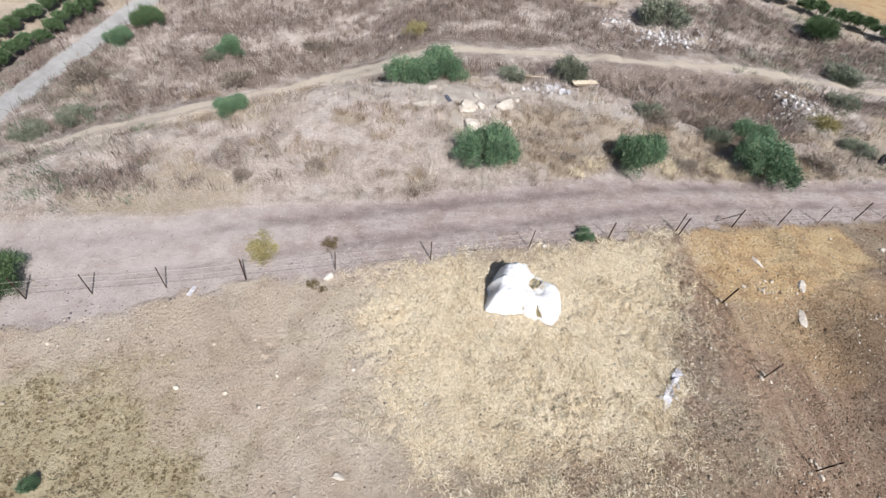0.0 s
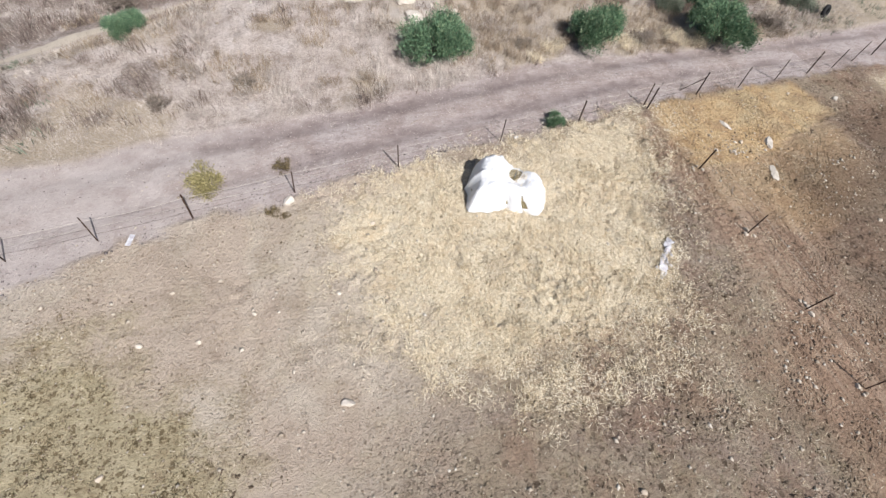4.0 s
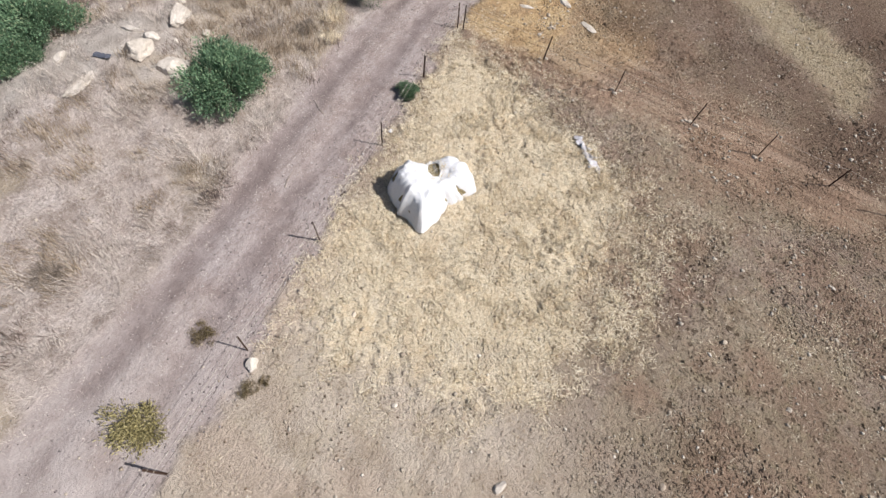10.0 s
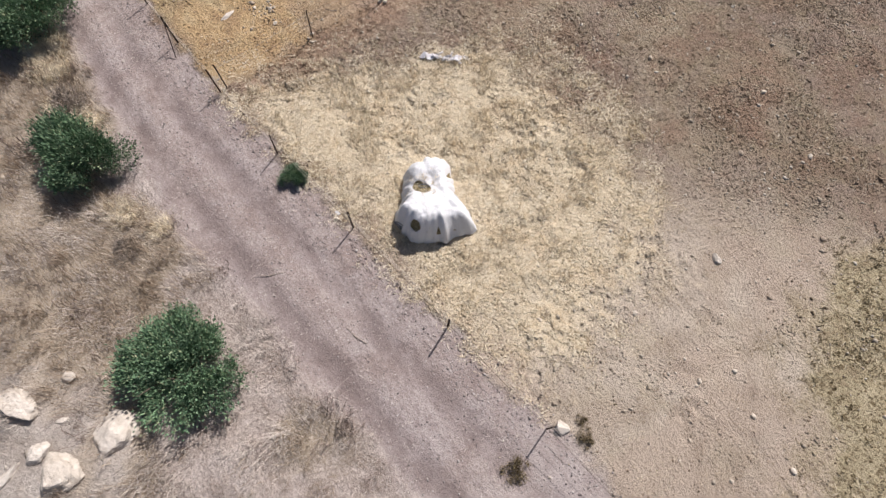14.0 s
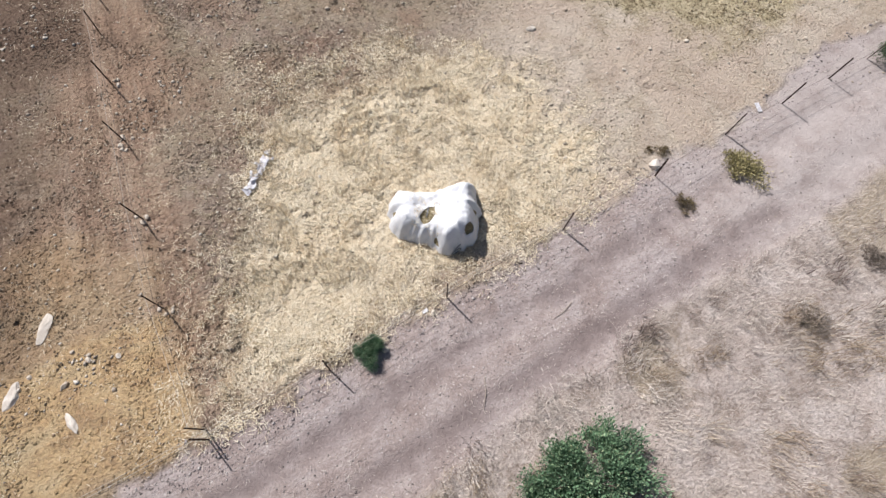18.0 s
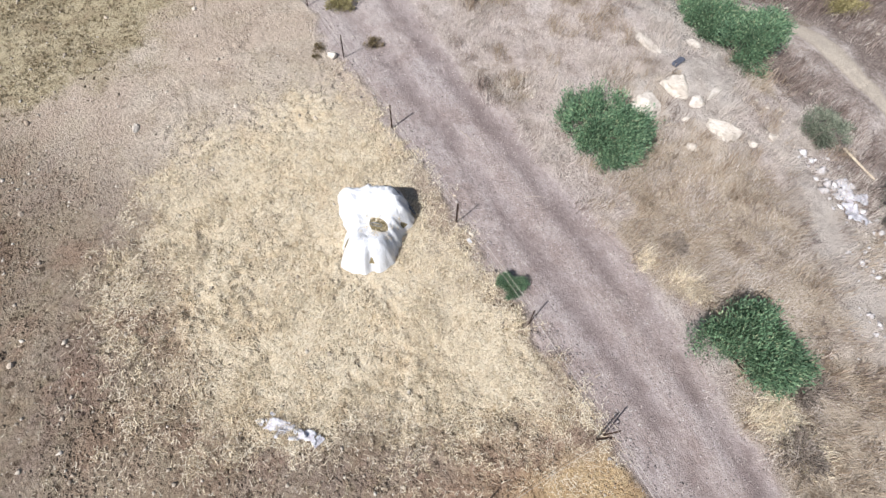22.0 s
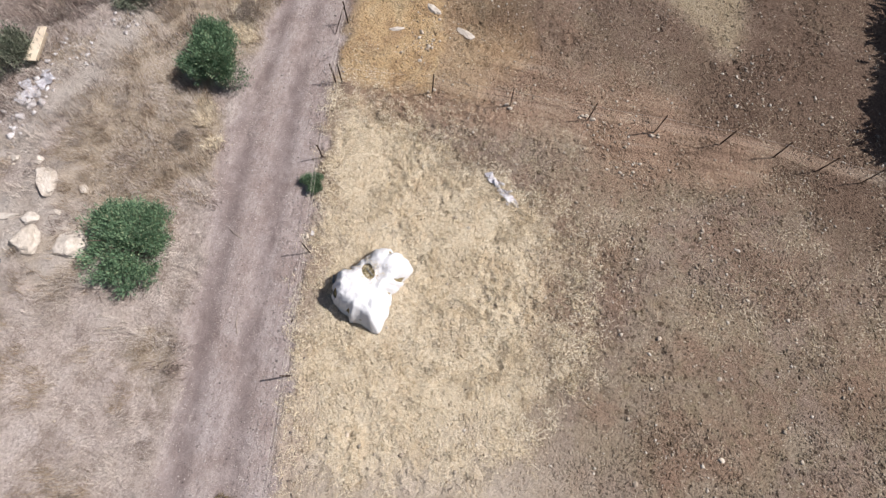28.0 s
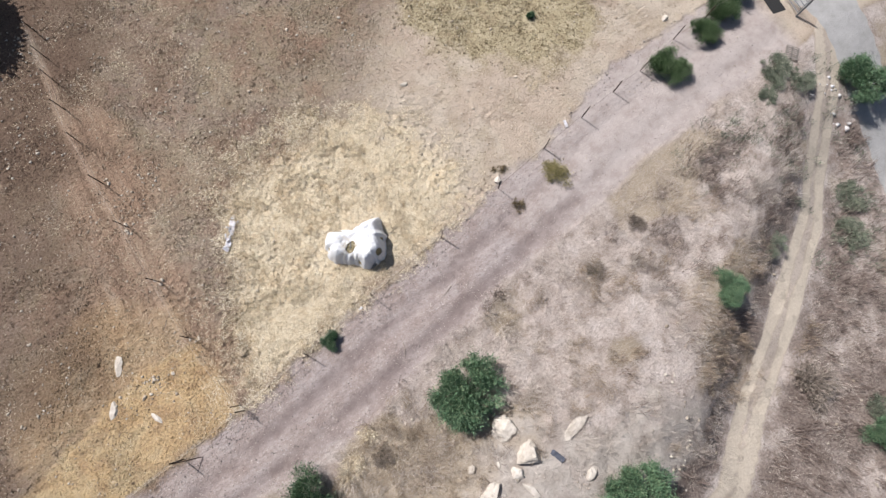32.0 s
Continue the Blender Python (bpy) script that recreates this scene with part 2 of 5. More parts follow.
    fibre = s.sum("SUBTRACT", s.sum("MAXIMUM", strand, strand2), 0.55)
    laid = s.sum("ADD", straw, s.sum("ADD", s.mul(fibre, 2.6), s.mul(jag, 0.8)))
    col = s.mix(s.ramp(laid, (0.40, 0.0), (0.98, 1.0)), col, hay)
    grass = s.ramp(patch, (0.35, (0.73, 0.655, 0.60)), (0.5, (0.61, 0.53, 0.475)), (0.64, (0.40, 0.33, 0.28)))
    grass = s.mix(s.ramp(strand, (0.46, 0.0), (0.64, 0.6)), grass, (0.29, 0.23, 0.195))
    grass = s.mix(s.ramp(broad, (0.54, 0.0), (0.64, 0.45)), grass, (0.33, 0.255, 0.215))
    grass = s.mix(s.ramp(grain, (0.5, 0.0), (0.66, 0.6)), grass, (0.25, 0.195, 0.16))
    grass = s.mix(s.ramp(speck, (0.56, 0.0), (0.7, 0.5)), grass, (0.58, 0.50, 0.42))
    olives = s.ramp(strand, (0.38, (0.55, 0.47, 0.36)), (0.6, (0.39, 0.315, 0.225)))
    grass = s.mix(s.mul(edge(olive, 0.2, 0.8, 0.6), 0.85), grass, olives)
    col = s.mix(edge(hill, 0.35, 0.65), col, grass)
    # dead scrub brown, which also paints the shaded bank
    scrubby = s.ramp(grain, (0.35, (0.35, 0.29, 0.25)), (0.6, (0.20, 0.16, 0.138)))
    col = s.mix(s.mul(edge(dark, 0.2, 0.9, 0.8), edge(hill, 0.35, 0.65)), col, scrubby)
    stony = s.ramp(patch, (0.36, (0.63, 0.57, 0.505)), (0.52, (0.56, 0.50, 0.44)), (0.66, (0.44, 0.38, 0.325)))
    stony = s.mix(s.mul(chip, 0.7), stony, (0.72, 0.68, 0.61))
    stony = s.mix(s.ramp(grain, (0.54, 0.0), (0.68, 0.5)), stony, (0.36, 0.30, 0.25))
    col = s.mix(edge(bare, 0.2, 0.85, 0.6), col, stony)
    lanes = s.ramp(grain, (0.35, (0.66, 0.585, 0.48)), (0.65, (0.55, 0.475, 0.385)))
    col = s.mix(edge(lane, 0.3, 0.7, 0.35), col, lanes)
    gravel = s.ramp(patch, (0.36, (0.445, 0.38, 0.35)), (0.5, (0.385, 0.32, 0.29)), (0.64, (0.325, 0.26, 0.232)))
    gravel = s.mix(s.ramp(drift2, (0.42, 0.6), (0.52, 0.0)), gravel, (0.46, 0.405, 0.385))
    gravel = s.mix(s.ramp(s.noise(2.6, 5, 0.65, (1.0, 2.2, 1.0)), (0.48, 0.0), (0.62, 0.5)), gravel, (0.25, 0.198, 0.18))
    gravel = s.mix(s.ramp(grain, (0.52, 0.0), (0.66, 0.45)), gravel, (0.21, 0.166, 0.15))
    gravel = s.mix(s.ramp(speck, (0.55, 0.0), (0.68, 0.7)), gravel, (0.50, 0.455, 0.445))
    gravel = s.mix(s.ramp(speck, (0.34, 0.6), (0.43, 0.0)), gravel, (0.19, 0.155, 0.15))
    gravel = s.mix(s.mul(s.spots(6.0, 0.34, 0.9, 0.3), 0.5), gravel, (0.56, 0.49, 0.43))
    gravel = s.mix(s.mul(chip, 0.8), gravel, (0.66, 0.61, 0.58))
    dusty = s.ramp(patch, (0.36, (0.505, 0.45, 0.42)), (0.52, (0.455, 0.40, 0.37)), (0.64, (0.395, 0.34, 0.31)))
    dusty = s.mix(s.ramp(speck, (0.34, 0.35), (0.44, 0.0)), dusty, (0.28, 0.245, 0.23))
    gravel = s.mix(s.mul(dust, 0.75), gravel, dusty)
    col = s.mix(edge(road, 0.1, 0.9, 0.5), col, gravel)
    rut = s.ramp(patch, (0.35, (0.275, 0.225, 0.21)), (0.65, (0.195, 0.155, 0.145)))
    col = s.mix(s.mul(edge(path, 0.1, 1.0, 0.35), 0.85), col, rut)
    tarmac = s.ramp(patch, (0.36, (0.53, 0.52, 0.50)), (0.5, (0.48, 0.47, 0.455)), (0.64, (0.42, 0.41, 0.39)))
    tarmac = s.mix(s.ramp(speck, (0.56, 0.0), (0.7, 0.4)), tarmac, (0.6, 0.59, 0.57))
    col = s.mix(edge(tar, 0.4, 0.6, 0.12), col, tarmac)
    rough = s.sum("ADD", s.mul(grain, 1.0), s.mul(fine, 0.45))
    s.bump(s.mul(rough, s.ramp(road, (0.3, 1.0), (0.8, 0.45))), 1.0, 0.105)
    return s.done(col)


def mul(self, a, b):
    m = self.nt.nodes.new("ShaderNodeMath")
    m.operation = "MULTIPLY"
    self.put(a, m.inputs[0])
    self.put(b, m.inputs[1])
    return m.outputs[0]


Shader.mul = mul


def varied(name, stops, scale=6.0, rough=0.85, metal=0.0, spec=0.25, rel=0.25, depth=0.02, by="island", wear=None):
    """A surface whose tone runs over stops from piece to piece, with grain and relief."""
    s = Shader(name, rough, metal, spec)
    tone = s.island() if by == "island" else s.each()
    col = s.ramp(tone, *stops)
    n = s.noise(scale, 5, 0.65)
    col = s.mix(s.ramp(n, (0.38, 0.0), (0.72, rel)), col, wear or (0.06, 0.05, 0.04))
    s.bump(s.noise(scale * 3, 4, 0.65), 0.6, depth)
    return s.done(col)


def leafy(name, stops, rough=0.55):
    s = Shader(name, rough, 0.0, 0.35)
    col = s.ramp(s.island(), *stops)
    col = s.mix(s.ramp(s.noise(1.6, 3), (0.4, 0.0), (0.65, 0.45)), col, stops[0][1])
    return s.done(col)


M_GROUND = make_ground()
M_STRAW = varied("loose_straw", [(0.0, (0.36, 0.28, 0.16)), (0.14, (0.69, 0.57, 0.38)), (0.5, (0.86, 0.75, 0.55)), (1.0, (0.93, 0.86, 0.69))], rel=0.08)
M_DRY = varied("dry_grass", [(0.0, (0.37, 0.32, 0.27)), (0.5, (0.67, 0.595, 0.525)), (1.0, (0.82, 0.745, 0.66))], scale=0.8, rel=0.6, wear=(0.30, 0.245, 0.195))
M_BROWN = varied("brown_scrub", [(0.0, (0.14, 0.103, 0.085)), (0.6, (0.245, 0.188, 0.16)), (1.0, (0.38, 0.31, 0.265))], rel=0.1)
M_CLOD = varied("dry_clod", [(0.0, (0.17, 0.12, 0.082)), (0.4, (0.27, 0.20, 0.142)), (0.8, (0.36, 0.28, 0.205)), (1.0, (0.50, 0.42, 0.32))], 14)
M_DUNG = varied("dry_dung", [(0.0, (0.07, 0.05, 0.035)), (1.0, (0.16, 0.12, 0.08))], 14)
M_RUBBLE = varied("white_rubble", [(0.0, (0.46, 0.42, 0.40)), (0.5, (0.68, 0.65, 0.64)), (1.0, (0.82, 0.80, 0.80))], 10, rel=0.3)
M_PEBBLE = varied("pale_pebble", [(0.0, (0.38, 0.315, 0.24)), (0.6, (0.55, 0.48, 0.39)), (1.0, (0.72, 0.66, 0.57))], 14)
M_GRIT = varied("road_gravel", [(0.0, (0.14, 0.12, 0.115)), (0.6, (0.33, 0.29, 0.275)), (1.0, (0.55, 0.50, 0.47))], 14)
M_RUSSET = varied("russet_weed", [(0.0, (0.24, 0.175, 0.12)), (0.5, (0.43, 0.335, 0.24)), (1.0, (0.64, 0.54, 0.41))], 2.0, rel=0.3)
M_ROCK = varied("pale_limestone", [(0.0, (0.62, 0.56, 0.48)), (1.0, (0.74, 0.68, 0.60))], 3.5, rel=0.6, depth=0.05, by="object", wear=(0.34, 0.28, 0.21))
M_STONE = varied("field_stone", [(0.0, (0.46, 0.37, 0.28)), (0.5, (0.60, 0.52, 0.42)), (1.0, (0.73, 0.66, 0.56))], 5, rel=0.35, depth=0.03, by="object", wear=(0.28, 0.21, 0.15))
M_IRON = varied("rusty_iron", [(0.0, (0.045, 0.032, 0.028)), (1.0, (0.085, 0.055, 0.042))], 30, 0.7, 0.3, by="object", wear=(0.12, 0.06, 0.035))
M_WIRE = varied("galvanised_wire", [(0.0, (0.50, 0.45, 0.38)), (1.0, (0.64, 0.58, 0.50))], 20, 0.5, 0.0, rel=0.2, by="object")
M_DARKWIRE = varied("dull_wire", [(0.0, (0.10, 0.085, 0.075)), (1.0, (0.16, 0.14, 0.12))], 20, 0.6, 0.3, rel=0.3, by="object")
M_LEAF = leafy("green_leaf", [(0.0, (0.07, 0.125, 0.075)), (0.45, (0.135, 0.24, 0.13)), (0.8, (0.22, 0.345, 0.195)), (0.94, (0.30, 0.39, 0.22)), (1.0, (0.38, 0.38, 0.24))], 0.5)
M_LEAFDULL = leafy("dull_leaf", [(0.0, (0.10, 0.125, 0.088)), (0.5, (0.20, 0.23, 0.16)), (1.0, (0.37, 0.37, 0.285))], 0.6)
M_NEEDLE = leafy("dark_needle_leaf", [(0.0, (0.06, 0.105, 0.05)), (0.6, (0.12, 0.19, 0.08)), (1.0, (0.22, 0.30, 0.15))], 0.55)
M_YELLOW = leafy("olive_leaf", [(0.0, (0.20, 0.17, 0.075)), (0.6, (0.36, 0.315, 0.14)), (1.0, (0.52, 0.46, 0.25))], 0.7)
M_TREE = leafy("tree_leaf", [(0.0, (0.010, 0.020, 0.012)), (0.6, (0.022, 0.042, 0.022)), (1.0, (0.05, 0.08, 0.04))], 0.6)
M_BARK = varied("grey_bark", [(0.0, (0.10, 0.075, 0.055)), (1.0, (0.18, 0.14, 0.11))], 12, by="object", depth=0.03)
M_TWIG = varied("dry_twig", [(0.0, (0.24, 0.195, 0.16)), (1.0, (0.50, 0.43, 0.36))], 12)
M_WOOD = varied("weathered_wood", [(0.0, (0.34, 0.27, 0.19)), (1.0, (0.52, 0.44, 0.33))], 7, by="object", depth=0.01)
M_GREYWOOD = varied("grey_wood", [(0.0, (0.20, 0.175, 0.155)), (1.0, (0.32, 0.29, 0.26))], 7, by="object", depth=0.01)
M_PALEWOOD = varied("pale_board", [(0.0, (0.70, 0.60, 0.45)), (1.0, (0.75, 0.66, 0.52))], 3, by="object", wear=(0.55, 0.36, 0.19), depth=0.01)
M_PLASTIC = varied("white_plastic", [(0.0, (0.60, 0.60, 0.62)), (1.0, (0.74, 0.74, 0.74))], 9, 0.5, spec=0.5, rel=0.9, wear=(0.34, 0.30, 0.34))
M_BLUE = varied("blue_white_plastic", [(0.0, (0.28, 0.38, 0.55)), (1.0, (0.55, 0.62, 0.72))], 2, 0.45, spec=0.5, by="object", wear=(0.1, 0.14, 0.22))
M_CLOTH = varied("dark_cloth", [(0.0, (0.10, 0.11, 0.14)), (1.0, (0.15, 0.16, 0.20))], 8, 0.8, by="object")
M_STEEL = varied("grey_steel", [(0.0, (0.20, 0.21, 0.22)), (1.0, (0.28, 0.29, 0.30))], 20, 0.5, 0.5, by="object")
M_BLACK = varied("black_rubber", [(0.0, (0.018, 0.018, 0.02)), (1.0, (0.03, 0.03, 0.03))], 10, 0.7, by="object", rel=0.1)


def make_sack():
    s = Shader("woven_white_sack", rough=0.6, spec=0.35)
    s.tone = (0.99, 1.0, 1.05)
    col = s.mix(s.ramp(s.noise(2.2, 4), (0.45, 0.0), (0.72, 0.35)), (0.79, 0.79, 0.79), (0.68, 0.68, 0.71))
    col = s.mix(s.ramp(s.noise(9, 4), (0.6, 0.0), (0.76, 0.35)), col, (0.50, 0.45, 0.38))
    s.bump(s.sum("ADD", s.noise(7, 5, 0.6, (1.0, 2.4, 1.0), 0.6), s.mul(s.noise(60, 2), 0.5)), 0.5, 0.035)
    return s.done(col)


M_SACK = make_sack()


def make_hay():
    s = Shader("packed_hay", rough=0.95, spec=0.1)
    col = s.ramp(s.noise(14, 5, 0.7, (1, 3, 1), 1.0), (0.36, (0.16, 0.13, 0.07)), (0.5, (0.33, 0.27, 0.15)), (0.64, (0.50, 0.43, 0.26)))
    s.bump(s.noise(22, 5, 0.7), 1.0, 0.08)
    return s.done(col)


M_HAY = make_hay()


# ---------------------------------------------------------------- numbers for the land
class Lattice:
    """Smooth value noise over the plan."""

    def __init__(self, seed):
        self.v = np.random.RandomState(seed).rand(256, 256)

    def at(self, x, y):
        xi, yi = np.floor(x).astype(int), np.floor(y).astype(int)
        fx, fy = x - xi, y - yi
        fx, fy = fx * fx * (3 - 2 * fx), fy * fy * (3 - 2 * fy)
        a, b = xi % 256, (xi + 1) % 256
        c, d = yi % 256, (yi + 1) % 256
        v = self.v
        return (v[a, c] * (1 - fx) + v[b, c] * fx) * (1 - fy) + (v[a, d] * (1 - fx) + v[b, d] * fx) * fy

    def fbm(self, x, y, step, octaves=3):
        total, amp, size = 0.0, 1.0, 0.0
        for k in range(octaves):
            total = total + amp * self.at(x / step + 17.3 * k, y / step - 9.1 * k)
            size += amp
            amp *= 0.5
            step *= 0.5
        return total / size - 0.5


LAND = Lattice(3)
ROUGH = Lattice(8)


def inside(x, y, poly):
    """Distance to the outline of a polygon, positive inside."""
    x, y = np.asarray(x, float), np.asarray(y, float)
    best = np.full(x.shape, 1e9)
    odd = np.zeros(x.shape, bool)
    for (ax, ay), (bx, by) in zip(poly, poly[1:] + poly[:1]):
        dx, dy = bx - ax, by - ay
        k = np.clip(((x - ax) * dx + (y - ay) * dy) / (dx * dx + dy * dy), 0, 1)
        best = np.minimum(best, np.hypot(x - ax - k * dx, y - ay - k * dy))
        cross = (ay > y) != (by > y)
        odd ^= cross & (x < (bx - ax) * (y - ay) / (by - ay + 1e-12) + ax)
    return np.where(odd, best, -best)


def off_line(x, y, line):
    """Distance to a polyline."""
    best = np.full(np.shape(x), 1e9)
    for (ax, ay), (bx, by) in zip(line, line[1:]):
        dx, dy = bx - ax, by - ay
        k = np.clip(((x - ax) * dx + (y - ay) * dy) / (dx * dx + dy * dy), 0, 1)
        best = np.minimum(best, np.hypot(x - ax - k * dx, y - ay - k * dy))
    return best


NEAR = ([-60, -30, -22, -12, -5.6, 2, 8.9, 13.7, 18, 26, 60], [12.6, 12.0, 11.7, 12.1, 13.7, 15.4, 16.6, 17.6, 18.2, 18.6, 20.5])
FAR = ([-60, -30, -22, -15, -8, -1, 5, 11, 16, 20, 28, 60], [17.6, 17.5, 16.8, 17.2, 18.0, 19.1, 20.2, 21.2, 21.45, 21.5, 22.0, 24.5])
STRAW = [(12.5, 13.6), (12.5, 11.0), (11.0, 7.2), (7.4, 5.7), (4.2, 6.0), (1.1, 8.0), (-0.3, 10.9), (-0.5, 14.2), (2.2, 15.7), (8.9, 16.9), (13.0, 17.4), (13.3, 15.4)]
STRAW_FAR = [(27.2, 18.2), (31.5, 18.6), (34.0, 15.0), (33.0, 8.0), (29.5, 2.0), (27.4, 7.0), (28.0, 13.5)]
RUST = [(13.9, 17.4), (17.5, 17.9), (22.6, 18.1), (23.2, 16.2), (20.2, 14.0), (16.5, 13.3), (14.3, 13.6)]
WEEDS = [(-2.6, 3.6), (-5.0, 0.6), (-11.5, 0.0), (-14.4, 4.0), (-13.4, 10.4), (-8.2, 10.6), (-5.4, 8.9), (-3.8, 7.0)]
BARE = [(1.2, 26.6), (-2.2, 27.0), (-4.6, 29.2), (-3.2, 31.0), (-0.6, 31.2), (2.8, 29.2), (5.6, 28.4), (7.8, 26.6), (6.6, 24.4), (3.6, 24.2)]
SANDPIT = [(-4.6, -1.6), (-6.6, -2.4), (-9.4, -6.0), (-8.6, -8.6), (-5.6, -6.2)]
PALE = [(28.0, 9.4), (24.2, 8.4), (22.5, 4.8), (20.7, 2.5), (19.0, 1.5), (19.2, 0.3), (21.5, -0.2), (23.4, 0.1), (26.0, 2.4)]
BANK = [(12.6, 32.9), (13.4, 30.4), (15.6, 28.2), (17.9, 26.6), (20.4, 24.9), (24.8, 25.2), (27.2, 28.2), (26.2, 33.2), (18.0, 33.1)]
TRACK = [(-30, 14.0), (-24.6, 17.0), (-22.6, 19.7), (-20.0, 22.5), (-17.0, 25.6), (-13.1, 27.9), (-11.4, 28.9), (-7.3, 31.2), (-3.7, 33.6), (2.2, 34.3), (8, 34.2), (16, 33.9), (25, 34.0), (34, 31.5), (48, 27)]
TARMAC = [(-19, -60), (-21.5, -8), (-22.4, -1), (-24.6, 8), (-26.3, 16.0), (-25.6, 19.5), (-24.8, 22.5), (-23.2, 27), (-22.0, 33.5), (-18.8, 46), (-10, 75)]
SOUTH_LANE = [(24, -7.6), (18, -9.6), (12.4, -12.6), (8.4, -13.2), (2, -15.0), (-6, -16.4), (-14, -17)]
CROSS_PATH = [(14.3, 17.0), (14.75, 13.3), (14.95, 10.0), (15.05, 6.6), (15.2, 3.7), (15.3, 1.0), (15.2, -1.2), (15.0, -3.0), (14.8, -7.0)]
FARROAD = [(28, 56), (38.5, 48.6), (43.0, 43.0), (50, 33), (62, 12)]


def road_share(x, y):
    near, far = np.interp(x, *NEAR), np.interp(x, *FAR)
    return (y - near) / (far - near)


def smooth(v, lo, hi):
    k = np.clip((v - lo) / (hi - lo), 0, 1)
    return k * k * (3 - 2 * k)


def covers(x, y):
    """How far each kind of cover holds at each place, 0 to 1."""
    near, far = np.interp(x, *NEAR), np.interp(x, *FAR)
    wob = LAND.fbm(x, y, 2.5) * 0.9
    share = (y - near) / (far - near)
    west = smooth(x, -23.5, -21.5)
    road = smooth(y - near + wob * 1.2 + 0.7 * LAND.fbm(x, y + 30, 0.5, 2), -0.3, 0.4) * smooth(far - y + wob, -0.5, 0.5) * west
    rut = np.maximum(smooth(0.15 - np.abs(share - 0.40), 0, 0.12), smooth(0.17 - np.abs(share - 0.80), 0, 0.14)) * smooth(x + wob * 8, -12, 2) * road * (0.35 + 0.65 * smooth(LAND.fbm(x + 3, y * 3, 1.8, 3), -0.2, 0.15))
    straw = smooth(inside(x, y, STRAW) + wob * 2.0 + 1.7 * LAND.fbm(x + 15, y + 4, 1.1, 4), -2.0 + 0.7 * smooth(x - 0.25 * (y - 10), 9.5, 12) * smooth(13.5 - y, 0, 3) - 0.6 * smooth(y, 12, 14) * smooth(x, 10, 12), 1.7 + 1.2 * smooth(x, 2, 7) - 1.0 * smooth(y, 11.5, 13.5) * smooth(x, 8, 10)) * (1 - smooth(y - near + wob * 1.2 + 0.7 * LAND.fbm(x, y + 30, 0.5, 2), -0.1, 0.7))
    straw = np.maximum(straw, 0.8 * smooth(inside(x, y, STRAW_FAR) + wob, -1.2, 1.0))
    rust = smooth(inside(x, y, RUST) + wob * 1.5 + 1.2 * LAND.fbm(x - 12, y, 1.3, 3), -0.5, 0.6)
    rust = np.maximum(rust, 0.55 * smooth(4.2 - np.hypot((x - 19.0) * 0.7, y - 13.0) + wob * 3, 0, 2.5))
    weeds = smooth(inside(x, y, WEEDS) + wob * 2.5 + 3.0 * LAND.fbm(x + 88, y, 1.6, 3), -1.4, 1.6)
    sand = smooth(LAND.fbm(x + 40, y, 9.0, 2) + 0.045 * (4.0 - x) - 0.012 * (9 - y), -0.2, 0.5)
    trod = off_line(x, y, CROSS_PATH)
    sand = np.maximum(sand, 0.6 * smooth(0.32 - trod + wob * 0.25, 0, 0.2) * smooth(16.5 - y, 0, 2))
    pale = smooth(inside(x, y, PALE) + wob * 2, -0.5, 0.9)
    straw = np.maximum(straw, 0.2 * pale)
    weeds = np.maximum(weeds, 0.6 * pale)
    sand = np.maximum(sand, 0.2 * pale)
    sand = sand * (1 - 0.75 * smooth(-9.0 - x + wob * 2, 0, 4) * smooth(9.5 - y, 0, 4)) * (1 - 0.5 * smooth(-3 - y + wob * 2, 0, 4))
    sand = np.maximum(sand, 0.95 * smooth(1.0 - np.hypot((x + 2.6) / 5.2, (y - 11.6) / 2.6) + wob * 0.9, -0.15, 0.4))
    sand = np.maximum(sand, smooth(inside(x, y, SANDPIT) + wob * 2, -0.8, 1.2))
    hill = smooth(y - far - wob, -0.7, 0.2)
    track = off_line(x, y, TRACK)
    lane = (1 - 0.2 * smooth(x, 0, 8)) * smooth(0.95 - 0.35 * smooth(x, -2, 6) - track + wob * (0.3 + 0.5 * smooth(x, 0, 8)), 0, 0.3) * (0.4 + 0.45 * smooth(x, -6, 4) + (0.6 - 0.45 * smooth(x, -6, 4)) * smooth(track + wob * 0.5, 0.14, 0.3))
    lane = np.maximum(lane, 0.8 * smooth(0.9 - off_line(x, y, FARROAD), 0, 0.6))
    lane = np.maximum(lane, 0.7 * smooth(0.8 - off_line(x, y, SOUTH_LANE) + wob * 0.4, 0, 0.5))
    bare = smooth(inside(x, y, BARE) + wob * 1.6 + 1.4 * LAND.fbm(x + 61, y - 9, 1.2, 3), -0.6, 1.0) * (1 - 0.5 * smooth(LAND.fbm(x - 7, y + 19, 1.0, 3), 0.05, 0.2))
    bare = np.maximum(bare, 0.8 * smooth(1.6 - np.abs(y - 28.6 + 0.28 * (x - 9)) + wob * 2.4 + 2.0 * LAND.fbm(x + 21, y + 3, 1.3, 3), -0.3, 1.4) * smooth(x, 5, 8) * smooth(21 - x, 0, 4))
    tar = smooth(1.55 - 0.75 * smooth(y, 20, 25) - off_line(x, y, TARMAC) + wob * 0.15, -0.1, 0.1)
    orchard = smooth(np.interp(y, [p[1] for p in TARMAC], [p[0] for p in TARMAC]) - 2.6 - x + wob, 0, 1.5) * smooth(y, 14, 22)
    field = smooth(x + y - 86 + wob * 2, 0, 4)
    hill = hill * (1 - lane) * (1 - tar) * (1 - 0.8 * orchard) * (1 - field)
    sand = np.maximum(sand * (1 - hill), np.maximum(lane, 0.8 * orchard))
    rust = np.maximum(rust, 0.8 * field)
